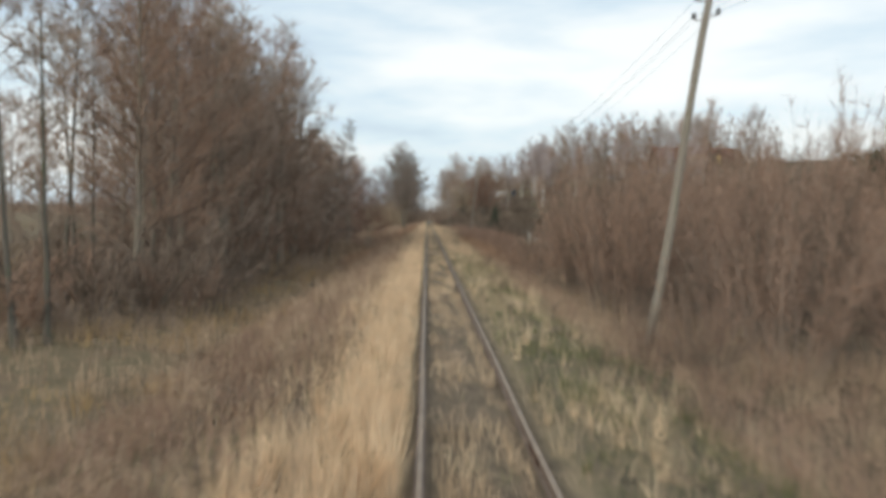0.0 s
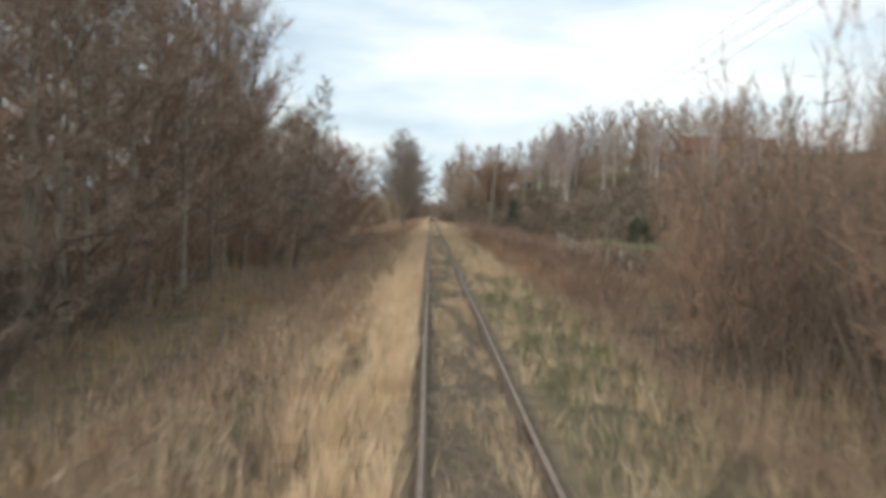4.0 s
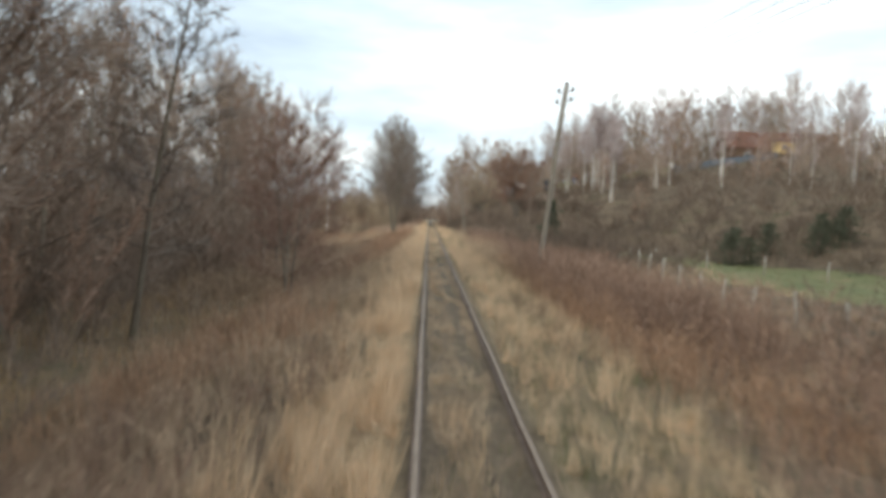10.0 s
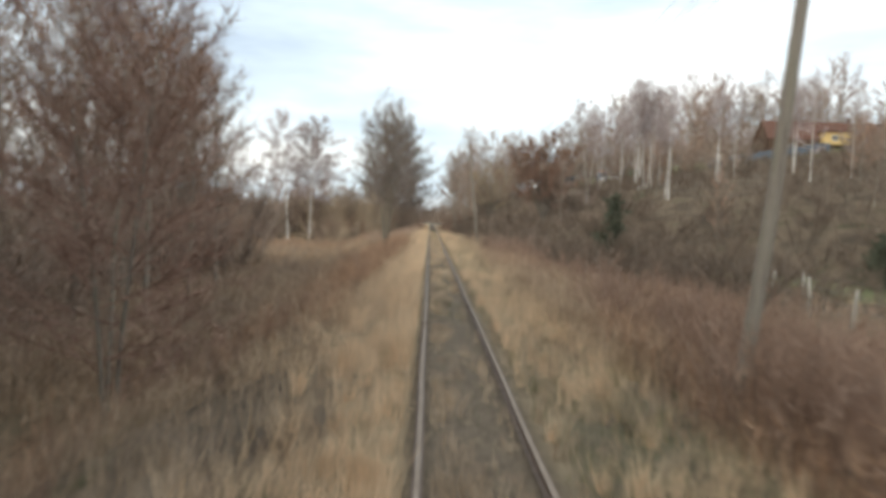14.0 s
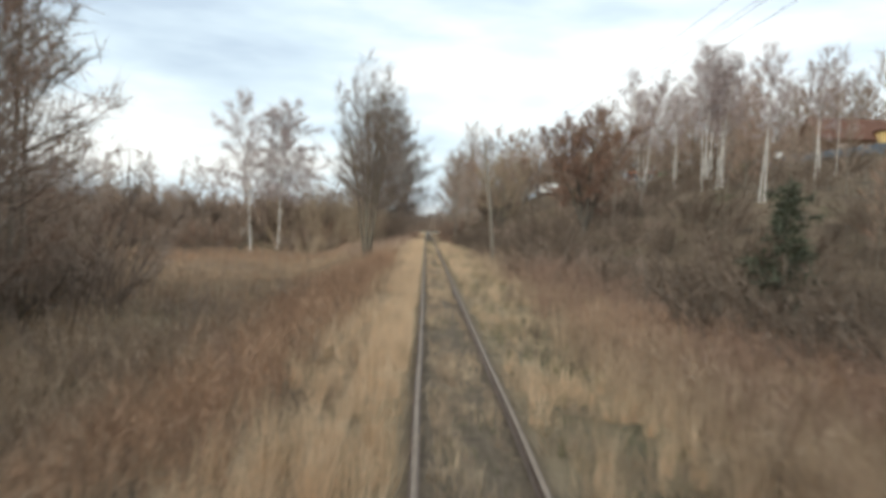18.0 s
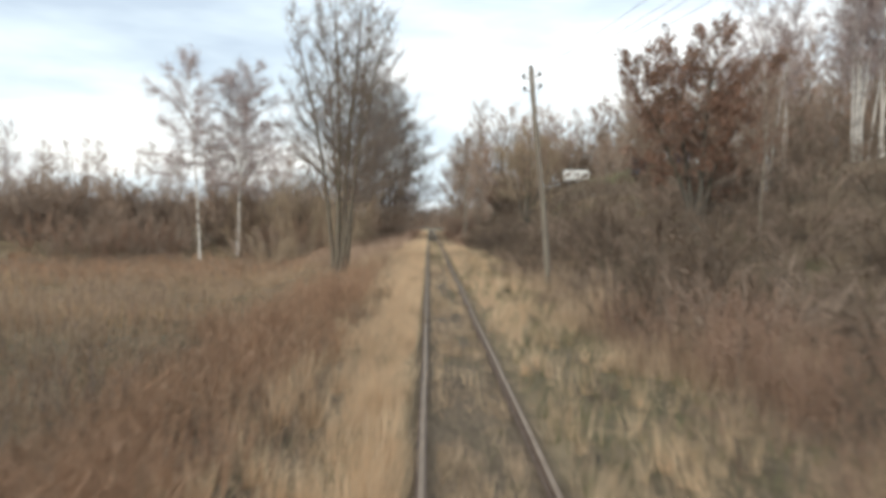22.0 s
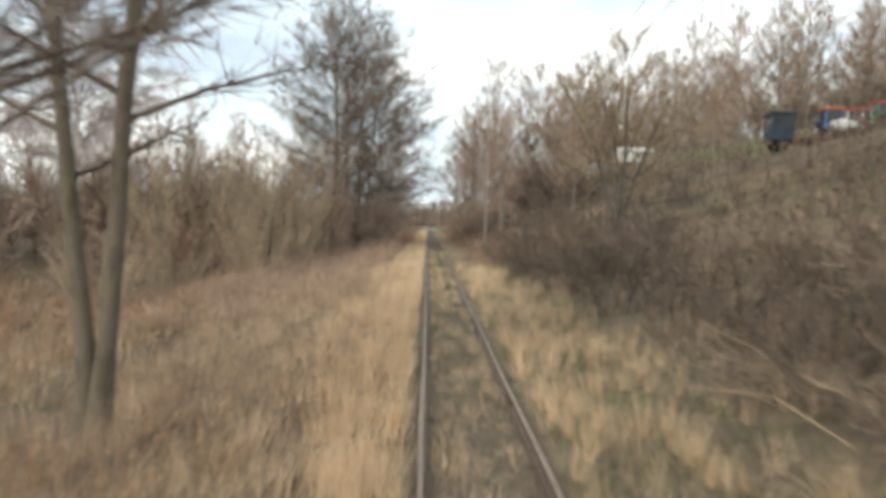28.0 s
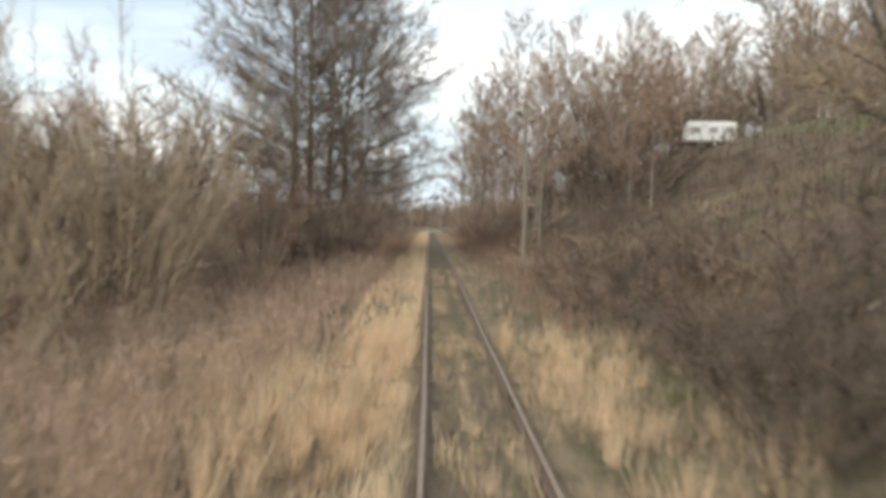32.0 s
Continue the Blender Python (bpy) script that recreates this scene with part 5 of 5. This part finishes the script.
def soft_band(x, a, b, e):
    return smooth((x - a) / e) * smooth((b - x) / e)


NEAR0, NEAR1 = 3.0, 216.0
p_green, p_thick, p_red, p_wide = patch(2.6, 0.5, 0.7, 1), patch(1.4, 0.2, 0.55, 2), patch(7.0, 0.4, 0.62, 3), patch(3.6, 0.25, 0.6, 4)


def strips(x, y):
    """Patches drawn out along the track."""
    return patch(0.9, 0.35, 0.6, 67)(2.6 * x + 0.35 * y, 0.4 * y - 0.5 * x)


def dryness(x, y):
    """How much bleached grass the banks bear along the line, beside the strip at the left rail."""
    right = np.interp(y, [0, 58, 74, 98, 106, 120, 128, 142, 152, 180, 215], [0.3, 0.4, 0.85, 0.9, 1.5, 1.5, 0.4, 0.45, 0.9, 1.1, 1.3])
    left = np.interp(y, [0, 60, 72, 120, 130, 180, 200], [0.28, 0.3, 0.5, 0.55, 0.8, 0.9, 1.1])
    return np.where(x > 0.8, right, np.where(x < -0.8, 1 + (left - 1) * smooth((-x - 2.3) / 0.9), 1.0))


# strip beside the left rail
grass("straw_grass", "tall bright straw-coloured grass beside the rail", 330000, -2.9, -0.88, NEAR0, NEAR1, 0.24, 0.68, 0.009, M_STRAW,
      lambda x, y: soft_band(x, -3.2 + 1.2 * value_noise(x * 0, y, 3.3, 8) + 0.9 * value_noise(x, y, 0.7, 18), -0.86, 0.4) * (0.55 + 0.45 * p_thick(x, y)), 201, lean=0.5, bias=0.04)
grass("straw_grass", "tall bright straw-coloured grass beside the rail", 20000, -3.0, -0.9, NEAR1, 345, 0.3, 0.7, 0.022, M_STRAW, lambda x, y: 0.4 + 0.6 * p_thick(x, y), 202)
# between the rails
grass("track_grass", "thin straw and dry grass growing between the rails", 170000, -0.68, 0.7, NEAR0, 240, 0.06, 0.3, 0.008, M_PALE,
      lambda x, y: (0.35 + 0.65 * strips(x, y)) * np.maximum(soft_band(x, -0.66, 0.12, 0.16), soft_band(x, 0.3, 0.74, 0.12)) * smooth((0.66 - np.abs(x)) / 0.08), 203, lean=0.6)
grass("track_green", "short green grass between the rails", 60000, -0.62, 0.66, NEAR0, 240, 0.06, 0.2, 0.011, M_GREEN,
      lambda x, y: (0.06 + 0.4 * p_green(x, y) + 2.4 * smooth((y - 178) / 20)) * smooth((0.6 - np.abs(x)) / 0.1), 204)
grass("track_tufts", "small dry tufts between the rails", 60000, -0.6, 0.62, NEAR0, NEAR1, 0.1, 0.34, 0.009, M_STRAW, lambda x, y: 0.75 * strips(x, y), 235, 0.5, 0.02, 0.21, 0.5)
# right verge
grass("verge_straw", "rough straw grass on the right verge", 130000, 0.9, 3.4, NEAR0, NEAR1, 0.16, 0.52, 0.0085, M_STRAW,
      lambda x, y: soft_band(x, 0.9, 3.7, 0.5) * (0.04 + 0.66 * p_wide(x, y)) * (1 - 0.85 * p_green(x, y)), 205, lean=0.6, along_line=True)
grass("verge_pale", "bleached rough grass on the right verge", 170000, 0.86, 5.4, NEAR0, NEAR1, 0.12, 0.44, 0.009, M_PALE,
      lambda x, y: soft_band(x, 0.8, 5.6, 0.2) * (0.14 + 0.55 * p_thick(x, y)) * (1 - 0.7 * p_green(x, y)), 206, lean=0.6, along_line=True)
grass("verge_green", "green grass tufts on the verge", 110000, 0.86, 6.0, NEAR0, NEAR1, 0.1, 0.34, 0.011, M_GREEN, lambda x, y: np.clip(0.25 + 0.95 * p_green(x, y) + 0.4 * smooth((y - 166) / 12) + 0.4 * soft_band(y, 6, 62, 10), 0, 1) * soft_band(x, 0.86, 5, 0.5), 207)
grass("verge_grass", "dry grass on the far verge", 14000, 0.9, 5.5, NEAR1, 345, 0.2, 0.5, 0.024, M_PALE, lambda x, y: 0.3 + 0.7 * p_thick(x, y), 208)
# left bank
grass("bank_grass", "bleached matted grass on the left bank", 210000, -9.0, -1.3, NEAR0, NEAR1, 0.2, 0.7, 0.0115, M_PALE,
      lambda x, y: soft_band(x, -9.5, -1.2, 0.5) * (0.16 + 0.5 * p_thick(x, y) + 0.6 * soft_band(y, 176, 208, 10)), 209, lean=0.6, along_line=True)
grass("bank_green", "green tufts on the left bank", 50000, -7.0, -1.6, NEAR0, NEAR1, 0.1, 0.35, 0.014, M_GREEN, lambda x, y: 0.9 * patch(2.9, 0.56, 0.74, 14)(x, y), 210)
clumps("dead_weeds", "clumps of grey-brown dead weeds on the left bank", 1500, -11.5, -2.5, NEAR0, 150, 0.5, 1.45, 0.3, 0.85, 17, M_WEED,
       lambda x, y: soft_band(x, -12, -2.4, 0.8) * (1 - 0.8 * p_red(x, y) * smooth((y - 55) / 20)) * (0.25 + 0.75 * p_wide(x, y)), 211, 3, 0.018)
clumps("russet_weeds", "clumps of russet dead weeds on the left bank", 1700, -10.5, -2.7, 55, 184, 0.65, 1.75, 0.3, 0.9, 19, M_RED,
       lambda x, y: soft_band(x, -11, -2.6, 0.8) * np.clip(0.9 * p_red(x, y) * smooth((y - 55) / 20) + 0.8 * smooth((y - 122) / 12), 0, 1) * (1 - 0.75 * smooth((y - 162) / 8)), 212, 3, 0.018)
clumps("reed_clumps", "orange-tan reed stands at the foot of the wood", 360, -17, -6.5, 8, 112, 0.6, 1.2, 0.4, 0.9, 20, M_REED, lambda x, y: patch(5, 0.4, 0.6, 64)(x, y) * soft_band(x, -17, -6, 1.5), 249, 2, 0.022)
clumps("marsh_stalks", "tall brown stalks between the wood and the line", 430, -17, -6.5, 104, 142, 1.1, 2.1, 0.45, 1.0, 24, M_WEED, lambda x, y: soft_band(x, -18, -6.5, 1.5) * soft_band(y, 102, 144, 6) * (0.4 + 0.6 * p_wide(x, y)), 251, 4, 0.022)
clumps("tall_russet", "tall red-brown weed thicket beside the straw strip", 330, -8.5, -2.9, 118, 180, 1.1, 2.0, 0.4, 0.85, 24, M_RED, lambda x, y: soft_band(x, -9, -2.9, 0.8) * soft_band(y, 118, 168, 5) * (0.35 + 0.65 * patch(3.2, 0.35, 0.6, 65)(x, y)), 252, 4, 0.018)
clumps("brown_weeds", "low red-brown weeds beside the straw strip", 620, -8.5, -2.4, NEAR0, 74, 0.45, 1.1, 0.3, 0.75, 20, M_TWIGR, lambda x, y: soft_band(x, -9, -2.3, 0.6), 256, 3, 0.018)
clumps("green_clumps", "patches of green grass on the left bank", 150, -8.0, -2.2, NEAR0, 110, 0.25, 0.5, 0.4, 0.9, 40, M_GREEN, lambda x, y: patch(4.1, 0.45, 0.62, 66)(x, y) + soft_band(y, 2, 16, 4), 253, 1, 0.016)
clumps("far_weeds", "brown weed clumps along the far verge", 420, -10.0, -2.4, 222, 330, 0.7, 1.5, 0.4, 0.9, 14, M_TWIGR, lambda x, y: soft_band(x, -10, -2.2, 0.6), 254, 2, 0.035)
clumps("far_weeds", "brown weed clumps along the far verge", 420, 2.6, 8.0, 214, 330, 0.7, 1.5, 0.4, 0.9, 14, M_TWIGR, lambda x, y: soft_band(x, 2.4, 9, 0.8), 255, 2, 0.035)
for label, n, x0, x1, y0, y1, seed in [("standing straw clumps beside the rail", 470, -3.1, -1.25, NEAR0, 180, 261), ("standing straw clumps on the left bank", 150, -5.0, -2.2, 100, 118, 262),
                                             ("standing straw clumps on the right verge", 300, 1.3, 5.4, 99, 124, 263), ("standing straw clumps on the right verge", 90, 1.3, 3.4, 188, 214, 264),
                                             ("standing straw clumps on the left bank", 150, -5.5, -1.3, 180, 214, 265), ("standing straw clumps on the right verge", 170, 1.4, 3.6, 60, 99, 266)]:
    clumps("straw_clumps", label, n, x0, x1, y0, y1, 0.35, 0.95, 0.22, 0.5, 38, M_STRAW, lambda x, y: 0.4 + 0.6 * p_wide(x, y), seed, 0, 0.013)
clumps("pale_clumps", "clumps of bleached grass on the left bank", 330, -9.5, -2.4, 176, 214, 0.5, 1.1, 0.3, 0.7, 26, M_PALE, lambda x, y: 0.35 + 0.65 * p_wide(x, y), 250, 1, 0.014)
clumps("pink_weeds", "clumps of faded russet weeds beside the willows", 620, -13.0, -2.8, 197, 238, 0.6, 1.6, 0.35, 0.85, 20, M_FADED,
       lambda x, y: soft_band(x, -14, -2.8, 0.8), 241, 3, 0.02)
clumps("dark_weeds", "clumps of dark withered weeds on the left bank", 330, -9.5, -2.3, NEAR0, 212, 0.5, 0.95, 0.25, 0.55, 18, M_TWIGD,
       lambda x, y: 0.3 + 0.7 * patch(3.1, 0.4, 0.6, 61)(x, y), 242, 3, 0.018)
# right bank
def off_plumes(x, y):
    """Nought where the pale plume grass stands alone."""
    return 1 - 0.9 * soft_band(y, 103, 127, 4) * smooth((7.2 - x) / 0.8)


clumps("dead_weeds", "clumps of grey-brown dead weeds on the right bank", 1150, 3.4, 12.0, NEAR0, 150, 0.65, 1.2, 0.3, 0.75, 17, M_TWIGR,
       lambda x, y: off_plumes(x, y) * soft_band(x, 3.2, 13, 1.0) * (1 - 0.7 * patch(6, 0.4, 0.6, 21)(x, y)), 213, 3, 0.018)
clumps("russet_weeds", "clumps of tall russet weeds on the right bank", 1100, 3.5, 10.5, 62, 142, 0.9, 1.6, 0.35, 0.8, 20, M_RED,
       lambda x, y: off_plumes(x, y) * soft_band(x, 3.5, 11, 0.8) * np.clip(patch(6, 0.3, 0.5, 21)(x, y) + soft_band(y, 78, 108, 8), 0, 1), 214, 3, 0.018)
clumps("brown_weeds", "dense stands of red-brown weeds beside the meadow", 300, 4.2, 9.5, 79, 110, 1.5, 2.5, 0.4, 0.85, 30, M_TWIGR,
       lambda x, y: soft_band(x, 4.2, 10, 0.7), 247, 5, 0.018)
grass("tall_grass", "tall tan grass at the foot of the saplings", 22000, 3.3, 14, NEAR0, 46, 0.6, 1.25, 0.016, M_WEED, lambda x, y: soft_band(x, 3.2, 15, 1.2) * (0.2 + 0.8 * p_wide(x, y)) * smooth((50 - y) / 14), 248, lean=0.4)
clumps("green_clumps", "patches of dark green grass on the right verge", 240, 1.6, 5.2, NEAR0, 66, 0.2, 0.45, 0.3, 0.7, 40, M_GREEN, lambda x, y: 0.3 + 0.7 * patch(2.9, 0.4, 0.6, 68)(x, y), 257, 1, 0.015)
clumps("green_clumps", "patches of green grass at the foot of the bank", 150, 1.8, 5.0, 162, 214, 0.2, 0.45, 0.3, 0.7, 40, M_GREEN, lambda x, y: 0.35 + 0.65 * patch(2.9, 0.4, 0.6, 69)(x, y), 258, 1, 0.015)
clumps("plume_clumps", "tall pale plume grass in separate stands", 330, 2.9, 8.0, 99, 128, 0.8, 1.7, 0.22, 0.5, 34, M_PALE, lambda x, y: soft_band(x, 2.7, 8.4, 0.6) * soft_band(y, 98, 130, 4), 267, 1, 0.014)
clumps("dark_weeds", "dark withered weeds among the plume grass", 120, 3.0, 8.5, 99, 128, 0.5, 1.1, 0.25, 0.5, 22, M_TWIGD, lambda x, y: 0.8 + 0 * x, 268, 3, 0.016)
clumps("tall_stalks", "thickets of tall brown stalks at the slope's foot", 430, 3.8, 9.5, 118, 162, 1.2, 2.0, 0.35, 0.8, 22, M_TWIGR,
       lambda x, y: soft_band(x, 4.2, 10, 0.8) * patch(3.4, 0.4, 0.55, 62)(x, y), 243, 4, 0.018)
clumps("dark_weeds", "clumps of dark withered weeds on the right verge", 330, 2.4, 7.5, NEAR0, 200, 0.45, 0.9, 0.22, 0.5, 17, M_TWIGD,
       lambda x, y: 0.25 + 0.75 * patch(2.7, 0.4, 0.6, 63)(x, y), 244, 3, 0.018)
grass("bank_grass", "rough bleached grass on the right bank", 70000, 4.0, 13.0, NEAR0, 205, 0.3, 0.8, 0.017, M_PALE, lambda x, y: soft_band(x, 4, 14, 1.0) * (0.1 + 0.6 * p_wide(x, y)) * (1 - 0.85 * smooth((y - 158) / 15)), 215, lean=0.6)
grass("plume_grass", "tall pale feathery grass at the foot of the bank", 46000, 2.9, 8.0, 102, 176, 0.7, 1.4, 0.014, M_PALE, lambda x, y: soft_band(x, 2.9, 8.2, 1.0) * np.clip(patch(2.4, 0.35, 0.6, 51)(x, y) + 0.75 * soft_band(y, 104, 122, 4), 0, 1), 223, lean=0.3)
grass("bank_moss", "mossy green-brown grass on the cutting slope", 26000, 5.4, 20, 182, 236, 0.15, 0.5, 0.022, M_GREEN, lambda x, y: soft_band(x, 5.6, 20, 1.5) * patch(2.2, 0.4, 0.6, 52)(x, y), 224, lean=0.6)
grass("bank_litter", "brown dead grass on the cutting slope", 26000, 5.4, 20, 176, 236, 0.2, 0.6, 0.022, M_WEED, lambda x, y: soft_band(x, 5.6, 20, 1.5) * patch(2.6, 0.3, 0.6, 53)(x, y), 225, lean=0.6)
# standing tufts
for tname, tlabel, n, x0, x1, h0, h1, w, mat, seed, thick in [
        ("straw_tufts", "standing straw tufts beside the rail", 110000, -3.4, -1.02, 0.4, 1.0, 0.014, M_STRAW, 231, 1.0), ("straw_tufts", "standing straw tufts on the verge", 120000, 1.08, 4.2, 0.35, 0.85, 0.013, M_STRAW, 232, 0.7),
        ("pale_tufts", "bleached grass tufts on the verge", 80000, 1.0, 6.0, 0.35, 0.9, 0.013, M_PALE, 233, 0.6), ("pale_tufts", "bleached grass tufts on the left bank", 110000, -8.5, -2.2, 0.4, 1.0, 0.014, M_PALE, 234, 0.6), ("green_tufts", "dark green grass tufts on the verge", 40000, 1.1, 5.5, 0.2, 0.48, 0.018, M_GREEN, 236, 0.8)]:
    grass(tname, tlabel, n, x0, x1, NEAR0, NEAR1, h0, h1, w, mat, lambda x, y: thick * smooth((value_noise(np.round(x / 0.62), np.round(y / 0.62), 1.0, seed) - 0.47) / 0.1), seed, 0.75, 0.03, 0.62, 0.88, mat is not M_GREEN)
# marsh, meadow and slopes
grass("marsh_grass", "tan marsh grass left of the embankment", 120000, -46, -8, NEAR0, 216, 0.45, 1.0, 0.05, M_WEED, lambda x, y: 0.2 + 0.8 * p_wide(x, y), 216)
forbs("marsh_weeds", "russet dead weeds in the wet meadow", 6000, -44, -11, 150, 216, 0.5, 1.2, M_RED, lambda x, y: patch(8, 0.45, 0.6, 54)(x * 0.6, y * 1.5) + smooth((y - 200) / 8), 226, 3, 0.045)
grass("marsh_tufts", "pale straw tufts in the wet meadow", 36000, -42, -10, 112, 212, 0.4, 0.95, 0.04, M_PALE, lambda x, y: patch(5, 0.5, 0.62, 55)(x * 0.6, y), 227)
clumps("marsh_clumps", "brown weed hummocks in the wet meadow", 800, -30, -9.5, 100, 214, 0.7, 1.5, 0.5, 1.2, 18, M_WEED,
       lambda x, y: 0.3 + 0.7 * np.maximum(p_wide(x, y), soft_band(y, 104, 140, 10)), 245, 3, 0.036)
clumps("marsh_pale", "pale straw hummocks in the wet meadow", 300, -34, -10, 122, 212, 0.4, 0.95, 0.5, 1.3, 26, M_PALE, lambda x, y: patch(6, 0.4, 0.6, 70)(x, y), 259, 1, 0.03)
clumps("marsh_green", "green grass patches in the wet meadow", 200, -34, -10, 130, 212, 0.25, 0.5, 0.5, 1.2, 30, M_GREEN, lambda x, y: patch(6, 0.45, 0.6, 71)(x, y), 260, 1, 0.03)
clumps("marsh_russet", "russet weed band before the thicket", 420, -48, -12, 196, 216, 0.7, 1.3, 0.5, 1.1, 16, M_RED, lambda x, y: smooth((y - 194) / 8), 246, 3, 0.045)
grass("marsh_reed", "orange-tan reeds in the wet meadow", 30000, -60, -9, 40, 200, 0.5, 1.1, 0.04, M_REED, lambda x, y: p_red(x * 0.6, y) * smooth((-x - 9) / 4), 217)
grass("meadow_grass", "short green meadow grass behind the fence", 14000, 18, 48, 92, 150, 0.06, 0.2, 0.06, M_GREEN, lambda x, y: (y + 0.9 * x < 165) * 1.0, 218)

grass("field_edge", "rough brown grass along the meadow fence", 26000, 9, 23, 58, 132, 0.25, 0.6, 0.03, M_WEED, lambda x, y: soft_band(x, 9, 23, 2.0), 228)
forbs("slope_brush", "low brown brushwood covering the hillside", 17000, 5, 110, 128, 300, 0.7, 1.7, M_TWIGD, lambda x, y: ((x + y) > 170) * (0.4 + 0.6 * p_wide(x, y)), 221, 4, 0.11)
forbs("wood_brush", "low brown brushwood on the woodland floor", 12000, -60, -12, 25, 215, 0.6, 1.5, M_TWIG, lambda x, y: 0.3 + 0.7 * p_wide(x, y), 222, 4, 0.05)

# distant woods that close the plain
rs_far = np.random.RandomState(5)
n_far = 15000
ring = np.where(rs_far.rand(n_far) < 0.75, rs_far.uniform(0.2, 2.2, n_far), rs_far.uniform(-0.35, 0.2, n_far))
dist = 330 + 180 * rs_far.rand(n_far) + 40 * value_noise(ring * 60, ring * 0, 9, 2)
fx, fy = -np.sin(ring) * dist, 120 + np.cos(ring) * dist
fb = np.stack([fx, fy, ground_z(fx, fy) - 0.2], -1)
fw = np.stack([rs_far.normal(scale=0.12, size=n_far), rs_far.normal(scale=0.12, size=n_far), np.ones(n_far)], -1)
v, f = slivers(fb, fw, rs_far.uniform(6, 12, n_far) * (0.6 + 0.8 * value_noise(ring * 90, ring * 0, 7, 3)), rs_far.uniform(0.6, 1.6, n_far), rs_far)
tagged(new("distant_woods", mesh_of("distant_woods", v, f, M_TWIG)), "hazy brown leafless woods on the horizon", "woods", kind="stuff")
